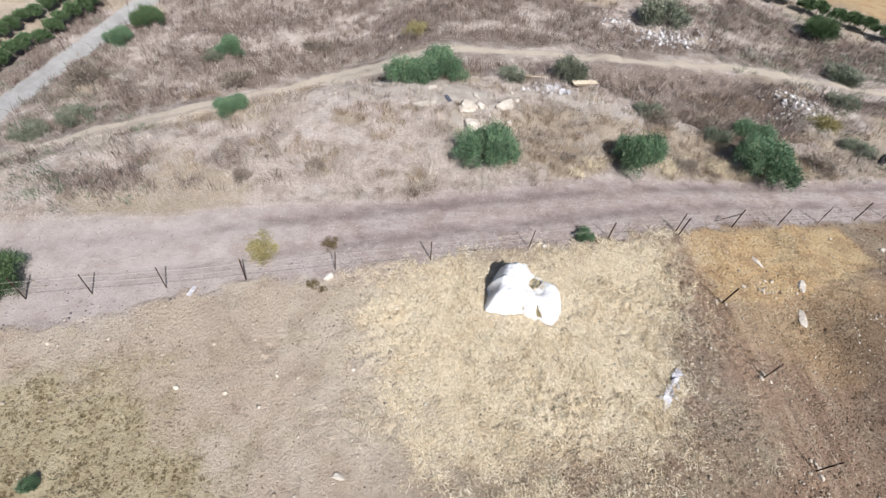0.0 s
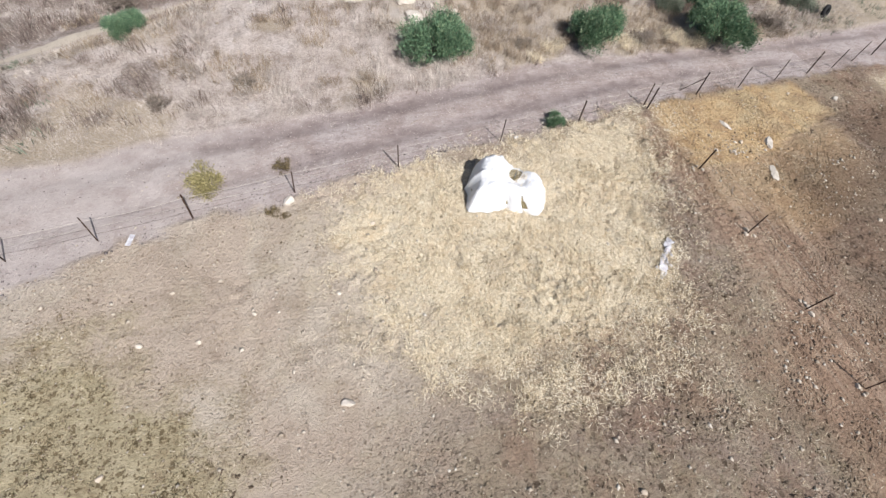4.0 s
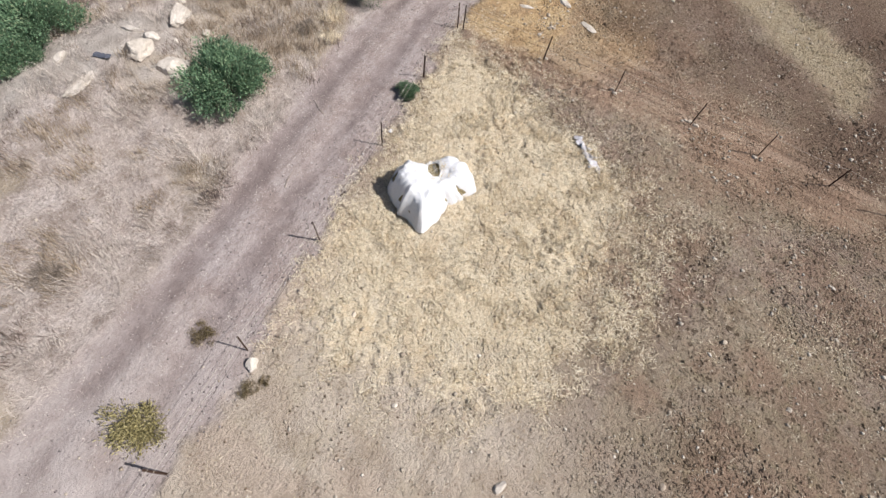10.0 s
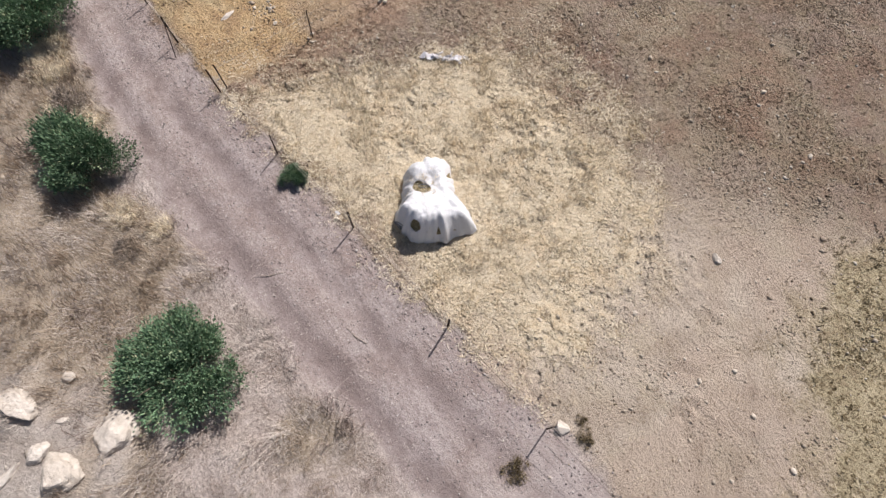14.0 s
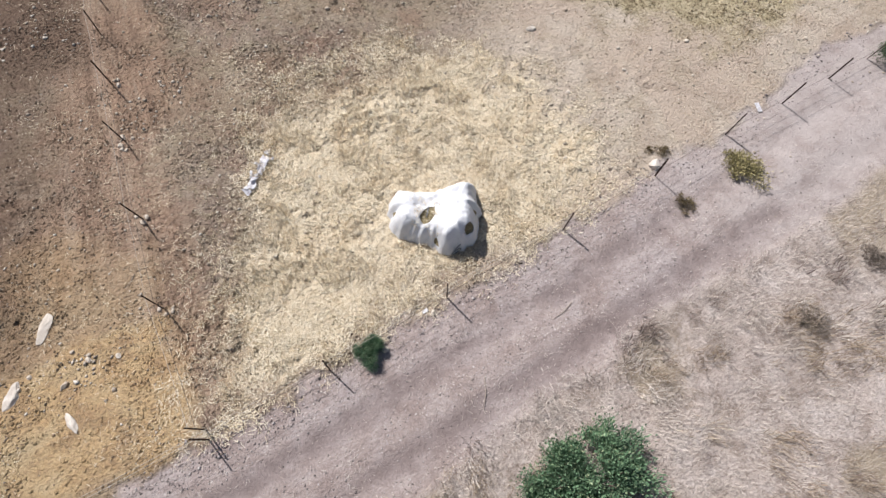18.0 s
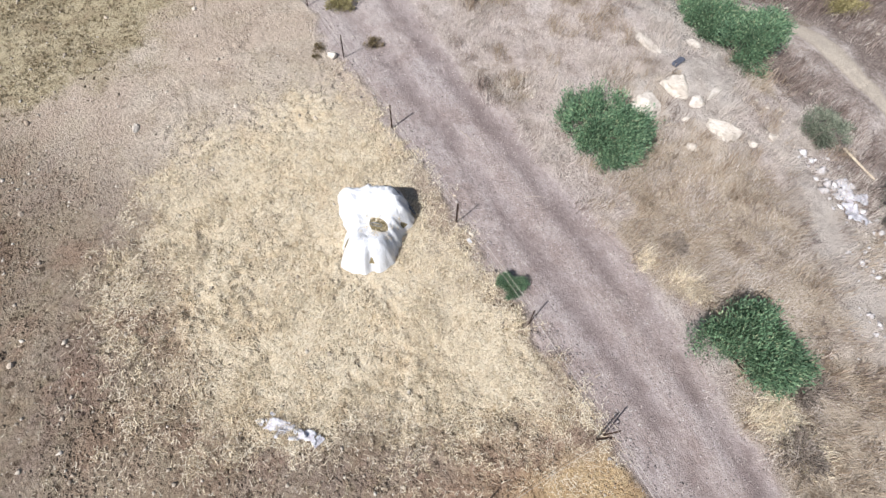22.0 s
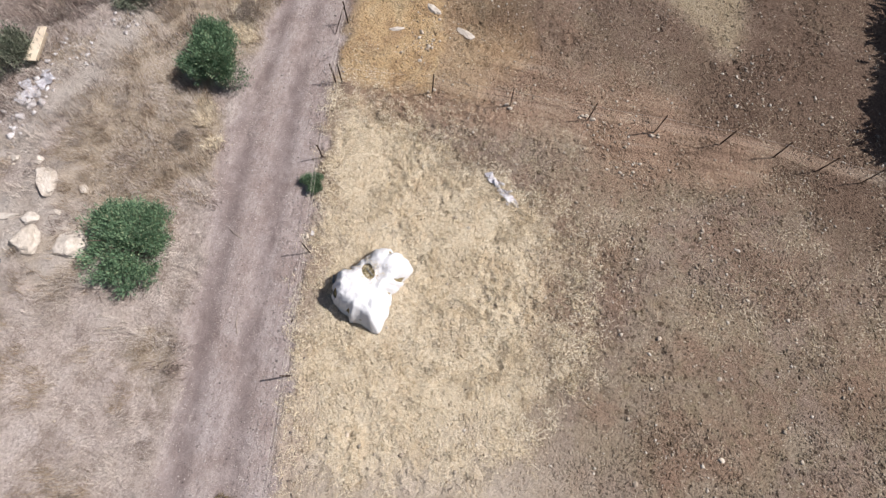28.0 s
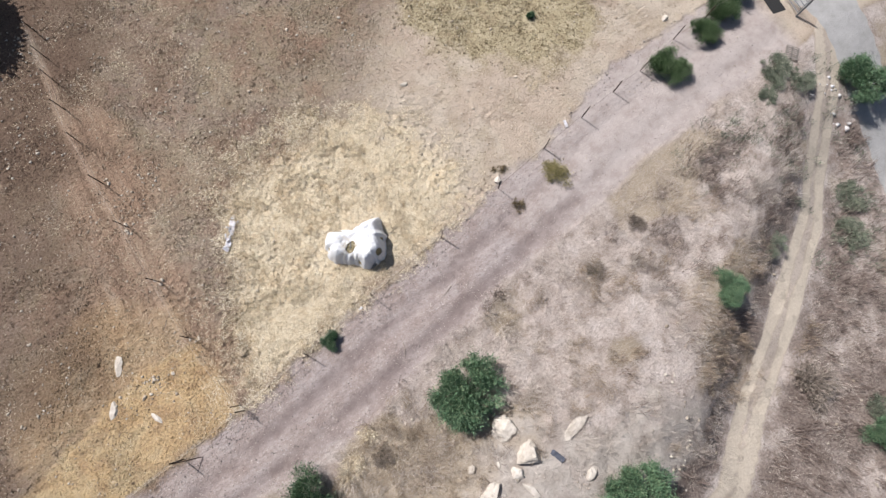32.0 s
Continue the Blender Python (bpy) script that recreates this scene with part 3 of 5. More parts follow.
    soot = smooth(LAND.fbm((x * 0.9 + y * 0.42) * 1.5 + 11, (y * 0.9 - x * 0.42) * 0.45 - 5, 1.6, 3), 0.02, 0.25) * smooth(4.5 - np.hypot(x + 17.4, (y - 2.2) * 0.8), 0, 2)
    soot = np.maximum(soot, 0.8 * smooth(0.8 - np.hypot(x - 6.3, y - 4.5) + wob + 0.9 * LAND.fbm(x, y, 0.4, 2), -0.2, 0.6))
    brown = smooth(LAND.fbm(x - 90, y + 31, 5.0, 4) + 0.03 * smooth(3.0 - np.abs(x - 14.8), 0, 2.5), -0.12, 0.38) * smooth(x, 5, 14)
    # browner soil to the east and south, deepened to paint in lens vignetting
    brown = np.maximum(brown, smooth(LAND.fbm(x + 55, y - 21, 3.5, 4), -0.3, 0.3) * np.maximum(smooth(x, 15.5, 20) * smooth(15 - y, 0, 4), smooth(2.5 - y, 0, 6) * smooth(x, 2, 10))) * (1 - smooth(y - near, -1.0, 0.0))
    corner = smooth(LAND.fbm(x - 13, y + 64, 4.0, 4) + 0.5 * smooth(x - 0.6 * y, 7, 17), 0.0, 0.4) * smooth(x - 0.4 * y, 5, 13) * smooth(9 - y, 0, 8)
    brown = np.maximum(brown, corner * (1 - smooth(y - near, -1.0, 0.0)))
    east = smooth(x - 0.15 * (y - 5), 15.5, 18.5) * smooth(15.5 - y, 0, 4) * (0.55 + 0.45 * smooth(LAND.fbm(x - 41, y + 8, 4.0, 3), -0.2, 0.25)) * (1 - 0.7 * pale)
    deep = east * smooth(9 - y, 0, 6)
    brown = np.maximum(brown, east)
    dark = np.maximum(0.6 * soot, np.maximum(np.maximum(np.maximum(0.8 * brown, 0.6 * east), 0.75 * deep), 0.95 * corner * (1 - smooth(y - near, -1.0, 0.0))))
    chaff = (1 - smooth(y - near, -0.6, 0.2)) * smooth(x, 4, 9) * smooth(18.5 - x, 0, 4) * smooth(LAND.fbm(x + 33, y + 71, 2.4, 4), -0.22, 0.2)
    chaff = np.maximum(chaff, 0.6 * (1 - smooth(y - near, -0.6, 0.2)) * smooth(LAND.fbm(x - 33, y + 41, 3.4, 4), 0.0, 0.3))
    dust = smooth(1.0 - x + wob * 6, 0, 9) * smooth(0.9 - np.abs(share - 0.5), 0, 0.6)
    dark = dark * (1 - 0.8 * pale) * (1 - 0.6 * smooth(0.32 - trod + wob * 0.25, 0, 0.2)) * (1 - 0.85 * smooth(x, 9.0, 11.0) * smooth(18.0 - x, 0, 3.0) * smooth(y, 1, 6)) * (1 - 0.6 * smooth(5.5 - y, 0, 3) * smooth(13 - x, 0, 5))
    ochre = smooth(3.8 - np.abs(x - 15.2) + wob * 4, 0, 2.8) * (1 - smooth(y - near, -1.2, 0.0)) * smooth(y, -7, -2)
    olive = hill * smooth(LAND.fbm(x * 0.8 + 150, y - 44, 3.2, 3) + 0.25 * smooth(3.2 - np.abs(y - far - 2.2), 0, 2) * smooth(x, 6, 10), 0.02, 0.25)
    green = smooth(LAND.fbm(x + 5, y + 140, 2.0, 3), -0.12, 0.2) * hill * np.maximum(smooth(-13 - x - 0.5 * (y - 20), -3, 3) * smooth(y, 17, 18.5), smooth(x + 0.2 * (y - 25), 24, 29))
    ridge = smooth(1.7 - np.abs(track - 2.2) + wob * 2.5, 0, 1.2) * smooth(y, 18, 20) * smooth(x, -24, -17) * (0.55 + 0.45 * smooth(LAND.fbm(x - 8, y + 70, 2.4, 3), -0.15, 0.15))
    upper = smooth(y - 0.15 * x, 25.5, 31.0) * smooth(LAND.fbm(x + 14, y * 1.6 - 60, 5.0, 4), -0.22, 0.16) * (1 - smooth(inside(x, y, BARE) + wob, -2.5, -0.5))
    west = 0.75 * smooth(-4 - x, 0, 5) * smooth(LAND.fbm(x * 0.8 + 71, y + 29, 1.8, 3), -0.02, 0.2) * smooth(y - far, 0.8, 2.0)
    # the shaded bank above the path: its shade is put into the cover
    bank_shade = smooth(inside(x, y, BANK) + wob * 1.2, -0.6, 0.5)
    vale = smooth(y - np.interp(x, *zip(*TRACK)), 0.5, 2.0) * smooth(4 - x, 0, 6) * smooth(LAND.fbm(x * 0.8 + 24, y * 1.3, 3.6, 4), -0.2, 0.22)
    dark = np.maximum(dark * (1 - hill), np.maximum(np.maximum(0.95 * ridge, bank_shade), np.maximum(np.maximum(0.85 * upper, west), 0.7 * vale)) * hill)
    return dict(straw=straw, road=road, rust=rust, hill=hill, path=rut, weeds=weeds, tar=tar, dark=dark, sand=sand, lane=lane, orchard=orchard, ochre=ochre, olive=olive, green=green, dust=dust, bare=bare, chaff=chaff)


def land_z(x, y, fine=True):
    """The height of the land."""
    x, y = np.asarray(x, float), np.asarray(y, float)
    near, far = np.interp(x, *NEAR), np.interp(x, *FAR)
    up = smooth(y - far, 0.0, 4.0)
    z = up * (0.65 * np.exp(-(((x - 4.5) / 8) ** 2 + ((y - 26.8) / 3.0) ** 2)) + 0.35 * LAND.fbm(x, y, 4.0, 3) + 0.28 * LAND.fbm(x - 11, y + 37, 1.3, 3) + 0.5 * LAND.fbm(x + 60, y, 12.0, 2))
    z = z + 0.10 * LAND.fbm(x - 30, y + 5, 6.0, 2) * (1 - up)
    share = (y - near) / (far - near)
    on = smooth(share, 0, 0.1) * (1 - smooth(share, 0.9, 1.0))
    lie = np.interp(x, *zip(*TRACK))
    valley = 2.4 * smooth(-x, -5, 5) * smooth(y - lie, -6.0, -0.6) * (1 - smooth(y - lie, 12, 40)) * smooth(y, 16, 27)
    z = z - 0.05 * on * np.maximum(smooth(0.16 - np.abs(share - 0.40), 0, 0.16), smooth(0.16 - np.abs(share - 0.80), 0, 0.16))
    track = off_line(x, y, TRACK)
    z = z + (0.25 - 0.25 * smooth(track, 0.6, 2.0)) * 0.3
    tarmac = smooth(3.0 - off_line(x, y, TARMAC), 0, 1.5)
    z = z * (1 - tarmac) + 0.02 * tarmac - valley - 0.7 * smooth(inside(x, y, BANK), -0.2, 1.8)
    if fine:
        rough = (0.3 + 0.7 * (1 - on)) * (0.3 + 1.3 * smooth(ROUGH.fbm(x + 9, y - 4, 2.2, 3), -0.2, 0.25))
        core = smooth(x, -2, 0) * smooth(15 - x, 0, 1) * smooth(y, 4, 5.5) * smooth(18.5 - y, 0, 1)
        pits = smooth(ROUGH.fbm(x + 31, y + 77, 0.26, 2), 0.14, 0.30) * (0.3 + 0.7 * smooth(ROUGH.fbm(x - 20, y, 1.7, 2), -0.1, 0.15))
        z = z + rough * (0.025 * ROUGH.fbm(x, y, 0.6, 2) + 0.036 * ROUGH.fbm(x + 50, y, 0.23, 1) + 0.075 * (0.5 + 0.5 * core) * ROUGH.fbm(x - 50, y, 0.34, 2) + 0.075 * core * ROUGH.fbm(x + 5, y + 90, 0.16, 1) - 0.06 * pits) * (1 - tarmac)
    return z


def z_at(x, y, fine=True):
    return float(land_z(np.array([x]), np.array([y]), fine)[0])


# ---------------------------------------------------------------- mesh helpers
def np_mesh(name, verts, faces, material=None, soft=False):
    me = bpy.data.meshes.new(name)
    verts, faces = np.asarray(verts, np.float32), np.asarray(faces, np.int32)
    me.vertices.add(len(verts))
    me.vertices.foreach_set("co", verts.ravel())
    me.loops.add(faces.size)
    me.loops.foreach_set("vertex_index", faces.ravel())
    me.polygons.add(len(faces))
    me.polygons.foreach_set("loop_start", np.arange(0, faces.size, faces.shape[1], dtype=np.int32))
    me.update(calc_edges=True)
    if soft:
        me.polygons.foreach_set("use_smooth", np.ones(len(faces), bool))
    if material:
        me.materials.append(material)
    return me


def part(name, mesh, material=None, parent=None, label=""):
    """One mesh object; mesh is a mesh or a bmesh."""
    if isinstance(mesh, bmesh.types.BMesh):
        me = bpy.data.meshes.new(name)
        mesh.to_mesh(me)
        mesh.free()
        mesh = me
    if material and not mesh.materials:
        mesh.materials.append(material)
    ob = new(name, mesh)
    if parent:
        ob.parent = parent
    if label:
        ob["label"] = label
    return ob


def join(meshes):
    """Verts and faces of several (verts, faces) pairs as one pair."""
    vs, fs, n = [], [], 0
    for v, f in meshes:
        vs.append(v)
        fs.append(np.asarray(f) + n)
        n += len(v)
    return np.concatenate(vs), np.concatenate(fs)


def tube(points, radii, sides=5):
    """A closed tapered tube along points, in quads."""
    p = np.asarray(points, float)
    r = np.broadcast_to(np.asarray(radii, float), (len(p),))
    t = np.gradient(p, axis=0)
    t /= np.linalg.norm(t, axis=1)[:, None] + 1e-9
    ref = np.where(np.abs(t[:, 2:3]) > 0.9, [[1.0, 0, 0]], [[0, 0, 1.0]])
    u = np.cross(t, ref)
    u /= np.linalg.norm(u, axis=1)[:, None] + 1e-9
    w = np.cross(t, u)
    a = np.arange(sides) * 2 * np.pi / sides
    ring = p[:, None] + r[:, None, None] * (u[:, None] * np.cos(a)[None, :, None] + w[:, None] * np.sin(a)[None, :, None])
    v = ring.reshape(-1, 3)
    f = []
    for i in range(len(p) - 1):
        for k in range(sides):
            m = (k + 1) % sides
            f.append((i * sides + k, i * sides + m, (i + 1) * sides + m, (i + 1) * sides + k))
    return v, np.array(f)


def box(cx, cy, cz, sx, sy, sz, turn=0.0, cut=0.0):
    """A block with cut (chamfered) long edges, as a bmesh."""
    bm = bmesh.new()
    bmesh.ops.create_cube(bm, size=1.0, matrix=Matrix.Translation((cx, cy, cz)) @ Matrix.Rotation(turn, 4, "Z") @ Matrix.Diagonal((sx, sy, sz, 1)))
    if cut:
        bmesh.ops.bevel(bm, geom=bm.edges[:], offset=cut, segments=1, affect="EDGES")
    return bm


def rock(seed, sx, sy, sz, fine=3, facets=11, worn=0.07):
    """A broken stone: cut planes round a centre, worn by noise; it sits on z = 0."""
    rnd = random.Random(seed)
    bm = bmesh.new()
    bmesh.ops.create_icosphere(bm, subdivisions=fine, radius=1.0)
    planes = []
    for _ in range(facets):
        n = Vector((rnd.gauss(0, 1), rnd.gauss(0, 1), rnd.gauss(0, 0.8))).normalized()
        planes.append((n, rnd.uniform(0.62, 1.0)))
    shift = Vector((rnd.uniform(-50, 50), rnd.uniform(-50, 50), 0))
    for v in bm.verts:
        d = v.co.normalized()
        r = min([1.15] + [h / max(d.dot(n), 0.05) for n, h in planes])
        r *= 1 + worn * noise.noise(d * 2.3 + shift) + worn * 0.6 * noise.noise(d * 6 + shift)
        v.co = Vector((d.x * r * sx, d.y * r * sy, max(d.z * r * sz, -0.35 * sz)))
    return bm


# ---------------------------------------------------------------- the land
def axis(*runs):
    """Grid lines: runs of (start, end, step)."""
    out = []
    for a, b, s in runs:
        out.extend(np.arange(a, b - 1e-6, s).tolist())
    return np.array(out + [runs[-1][1]])


LAYERS = (("cover_a", ("straw", "road", "rust")), ("cover_b", ("hill", "path", "weeds")), ("cover_c", ("tar", "dark", "sand")), ("cover_d", ("lane", "ochre", "olive")), ("cover_e", ("dust", "bare", "chaff")))


def paint_covers(me, cov):
    """Lays the kinds of cover on a mesh, point by point."""
    for layer, keys in LAYERS:
        data = np.ones((len(me.vertices), 4), np.float32)
        for c, key in enumerate(keys):
            data[:, c] = cov[key]
        me.color_attributes.new(layer, "FLOAT_COLOR", "POINT").data.foreach_set("color", data.ravel())


def build_land():
    xs = axis((-900, -200, 140), (-200, -60, 20), (-60, -28, 2.0), (-28, -14, 0.25), (-14, -1, 0.13), (-1, 14, 0.07), (14, 22, 0.11), (22, 34, 0.25), (34, 60, 1.5), (60, 200, 20), (200, 900, 140))
    ys = axis((-900, -200, 140), (-200, -60, 20), (-60, -14, 2.0), (-14, -4, 0.2), (-4, 5, 0.11), (5, 18, 0.07), (18, 32, 0.16), (32, 46, 0.4), (46, 90, 3.0), (90, 200, 22), (200, 900, 140))
    gx, gy = np.meshgrid(xs, ys)
    gz = land_z(gx, gy)
    nx, ny = len(xs), len(ys)
    verts = np.stack([gx, gy, gz], -1).reshape(-1, 3)
    cov = covers(gx, gy)
    index = np.arange(nx * ny).reshape(ny, nx)
    quads = np.stack([index[:-1, :-1], index[:-1, 1:], index[1:, 1:], index[1:, :-1]], -1).reshape(-1, 4)
    mid = lambda m: (m[:-1, :-1] + m[1:, 1:]).ravel() / 2
    kind = np.zeros(len(quads), int)
    kind[mid(cov["road"]) > 0.5] = 1
    kind[mid(cov["lane"]) > 0.5] = 2
    kind[mid(cov["tar"]) > 0.5] = 3
    names = (("ground", "dry trampled paddock soil and hillside under scattered straw", "ground"),
             ("road", "grey-brown gravel farm track with two darker wheel ruts", "road"),
             ("path", "pale sandy two-wheel track through dry scrub", "path"),
             ("tarmac_road", "light grey worn asphalt lane at the paddock's edge", "road"))
    for k, (name, label, cat) in enumerate(names):
        pick = quads[kind == k]
        used, inv = np.unique(pick, return_inverse=True)
        me = np_mesh(name, verts[used], inv.reshape(-1, 4), M_GROUND, soft=True)
        paint_covers(me, {key: value.ravel()[used] for key, value in cov.items()})
        tagged(new(name, me), label, cat, kind="structure")


build_land()


# ---------------------------------------------------------------- loose cover
def scatter(seed, count, x0, x1, y0, y1, weight):
    """Places spread over a stretch of the plan, kept where weight(x, y) beats chance."""
    rnd = np.random.RandomState(seed)
    x, y = rnd.uniform(x0, x1, count), rnd.uniform(y0, y1, count)
    keep = rnd.rand(count) < weight(x, y)
    return x[keep], y[keep], rnd


def blades(x, y, rnd, per, height, lean, wide, spread):
    """Tufts of bent tapering blades; three triangles each."""
    n = len(x) * per
    bx, by = np.repeat(x, per) + rnd.normal(0, spread, n), np.repeat(y, per) + rnd.normal(0, spread, n)
    bz = land_z(bx, by) - 0.01
    h = np.repeat(rnd.uniform(0.6, 1.3, len(x)), per) * rnd.uniform(0.5, 1.2, n) * height
    flow = LAND.fbm(bx, by, 2.0, 3) * 16 + rnd.normal(0, 1.3, n)
    ln = np.clip(rnd.normal(lean, 0.25, n), 0.05, 1.6)
    ox, oy = np.cos(flow) * ln * h, np.sin(flow) * ln * h
    a = rnd.uniform(0, np.pi, n)
    wx, wy = np.cos(a) * wide * 0.5, np.sin(a) * wide * 0.5
    p = np.zeros((n, 5, 3))
    p[:, 0] = np.stack([bx - wx, by - wy, bz], -1)
    p[:, 1] = np.stack([bx + wx, by + wy, bz], -1)
    p[:, 2] = np.stack([bx + wx * 0.8 + ox * 0.4, by + wy * 0.8 + oy * 0.4, bz + h * 0.62], -1)
    p[:, 3] = np.stack([bx - wx * 0.8 + ox * 0.4, by - wy * 0.8 + oy * 0.4, bz + h * 0.62], -1)
    p[:, 4] = np.stack([bx + ox, by + oy, bz + h * np.clip(1.0 - 0.35 * ln, 0.4, 1)], -1)
    i = np.arange(n)[:, None] * 5
    f = np.concatenate([i + [0, 1, 2], i + [0, 2, 3], i + [3, 2, 4]])
    return p.reshape(-1, 3), f


def strands(x, y, rnd, long, wide):
    """Straws that lie on the ground; two triangles each."""
    n = len(x)
    z = land_z(x, y) + rnd.uniform(0.008, 0.045, n)
    a = rnd.uniform(0, 2 * np.pi, n)
    half = rnd.uniform(0.4, 1.2, n) * long * 0.5
    ux, uy = np.cos(a) * half, np.sin(a) * half
    wx, wy = -np.sin(a) * wide * 0.5, np.cos(a) * wide * 0.5
    tip = rnd.uniform(-0.02, 0.04, n)
    p = np.stack([np.stack([x - ux - wx, y - uy - wy, z], -1), np.stack([x - ux + wx, y - uy + wy, z], -1),
                  np.stack([x + ux + wx, y + uy + wy, z + tip], -1), np.stack([x + ux - wx, y + uy - wy, z + tip], -1)], 1)
    return p.reshape(-1, 3), np.arange(n * 4).reshape(-1, 4)


def lumps(x, y, rnd, low, high, flat=0.6):
    """Small broken lumps; eight triangles each."""
    n = len(x)
    r = low + (high - low) * rnd.rand(n) ** 2.6
    z = land_z(x, y)
    base = np.array([[1, 0, 0], [0, 1, 0], [-1, 0, 0], [0, -1, 0], [0, 0, 1], [0, 0, -1]], float)
    j = base[None] * rnd.uniform(0.6, 1.25, (n, 6, 1)) + rnd.normal(0, 0.16, (n, 6, 3))
    a = rnd.uniform(0, 2 * np.pi, n)
    c, s = np.cos(a)[:, None], np.sin(a)[:, None]
    px, py = j[..., 0] * c - j[..., 1] * s, j[..., 0] * s + j[..., 1] * c
    p = np.stack([px * r[:, None] + x[:, None], py * r[:, None] + y[:, None], j[..., 2] * r[:, None] * flat + z[:, None] + r[:, None] * flat * 0.3], -1)
    f = np.array([[0, 1, 4], [1, 2, 4], [2, 3, 4], [3, 0, 4], [1, 0, 5], [2, 1, 5], [3, 2, 5], [0, 3, 5]])
    return p.reshape(-1, 3), (np.arange(n)[:, None, None] * 6 + f[None]).reshape(-1, 3)


def stuff(name, pair, material, label, cat):
    return tagged(new(name, np_mesh(name, pair[0], pair[1], material)), label, cat, kind="stuff")


def earth_lumps(name, seed, count, area, weight, low, high, flat, label, cat):
    """Lumps of the ground's own stuff, in its own colours."""
    x, y, rnd = scatter(seed, count, *area, weight)
    v, f = lumps(x, y, rnd, low, high, flat)
    me = np_mesh(name, v, f, M_GROUND, soft=True)
    paint_covers(me, {key: np.repeat(value, 6) for key, value in covers(x, y).items()})
    return tagged(new(name, me), label, cat, kind="stuff")


def w_straw(x, y):
    return covers(x, y)["straw"] * (0.08 + 0.92 * smooth(LAND.fbm(x + 7, y, 0.7, 3), -0.12, 0.22))


stuff("straw", strands(*scatter(1, 170000, -2, 15, 3.5, 18.5, w_straw), 0.18, 0.009), M_STRAW, "loose pale yellow straw trampled over the paddock", "straw")
stuff("straw", strands(*scatter(2, 110000, -14, 24, -7, 17.5, lambda x, y: (0.12 + 0.88 * covers(x, y)["chaff"]) * (1 - covers(x, y)["road"]) * (0.1 + 0.9 * smooth(LAND.fbm(x, y, 0.8, 3), -0.05, 0.25))), 0.13, 0.007), M_STRAW, "thin scattered straw stalks on bare soil", "straw")
stuff("straw", strands(*scatter(13, 26000, -16, 26, 12.5, 23, lambda x, y: covers(x, y)["road"] * (0.15 + 0.85 * smooth(LAND.fbm(x, y, 1.3, 3), -0.05, 0.25))), 0.09, 0.008), M_DRY, "pale bits of dry stalk strewn over the gravel track", "straw")
earth_lumps("straw_clump", 21, 90000, (-2, 15, 3.5, 18.0), lambda x, y: covers(x, y)["straw"] * (0.1 + 0.9 * smooth(LAND.fbm(x + 3, y - 8, 0.55, 3), -0.05, 0.2)), 0.02, 0.062, 0.6, "trodden lumps of matted yellow straw", "straw")
hx, hy, hr = scatter(3, 17000, 0.5, 14, 4.5, 17.5, lambda x, y: 0.8 * covers(x, y)["straw"] * smooth(LAND.fbm(x + 3, y - 8, 0.7, 2), -0.02, 0.2))
stuff("straw_tuft", blades(hx, hy, hr, 13, 0.21, 0.75, 0.012, 0.06), M_STRAW, "low matted tufts of yellow straw", "straw")


def w_hill(x, y):
    c = covers(x, y)
    return c["hill"] * (1 - 0.85 * c["bare"]) * (1 - 0.75 * c["dark"]) * smooth(off_line(x, y, TRACK), 1.1, 1.8) * (1 - c["tar"]) * (0.35 + 0.65 * smooth(LAND.fbm(x + 21, y, 1.6, 2), -0.2, 0.15))


hx, hy, hr = scatter(4, 27000, -24, 32, 17, 36, w_hill)
stuff("dry_grass", blades(hx, hy, hr, 12, 0.18, 0.9, 0.010, 0.13), M_DRY, "grey-beige dry grass leaning over the hillside", "grass")
hx, hy, hr = scatter(5, 12000, -30, 50, 34, 55, w_hill)
stuff("dry_grass", blades(hx, hy, hr, 9, 0.32, 0.7, 0.018, 0.25), M_DRY, "grey-beige dry scrub farther up the hillside", "grass")


def w_brown(x, y):
    c = covers(x, y)
    return c["hill"] * smooth(off_line(x, y, TRACK), 1.2, 2.0) * (1 - c["bare"]) * np.clip(c["dark"] + 0.5 * smooth(LAND.fbm(x - 33, y + 12, 3.5, 3), 0.08, 0.25), 0, 1)


hx, hy, hr = scatter(6, 14000, -24, 40, 18, 50, w_brown)
stuff("brown_scrub", blades(hx, hy, hr, 12, 0.55, 0.5, 0.022, 0.16), M_BROWN, "dark brown dead thistle scrub beside the path", "scrub")


def w_clump(x, y):
    return covers(x, y)["hill"] * (1 - 0.8 * covers(x, y)["dark"]) * smooth(off_line(x, y, TRACK), 1.2, 2.0) * smooth(LAND.fbm(x + 301, y, 1.5, 3), 0.0, 0.25) * (1 - covers(x, y)["tar"])


hx, hy, hr = scatter(14, 5200, -22, 30, 19, 36, w_clump)
stuff("dry_grass_clump", blades(hx, hy, hr, 34, 0.50, 0.75, 0.011, 0.16), M_DRY, "tall pale clumps of dry grass fallen over the hillside", "grass")
hx, hy, hr = scatter(15, 3000, -20, 30, 19, 34, lambda x, y: covers(x, y)["olive"] * smooth(LAND.fbm(x - 71, y, 1.1, 3), -0.02, 0.2))
stuff("brown_scrub", blades(hx, hy, hr, 30, 0.36, 0.6, 0.012, 0.15), M_BROWN, "low brown dead weeds between the shrubs", "scrub")


hx, hy, hr = scatter(24, 2600, 9.0, 22.5, 20.4, 23.0, lambda x, y: covers(x, y)["hill"] * smooth(0.9 - np.abs(y - np.interp(x, *FAR) - 0.7), 0, 0.5) * smooth(LAND.fbm(x - 17, y + 11, 1.2, 2), -0.02, 0.18))
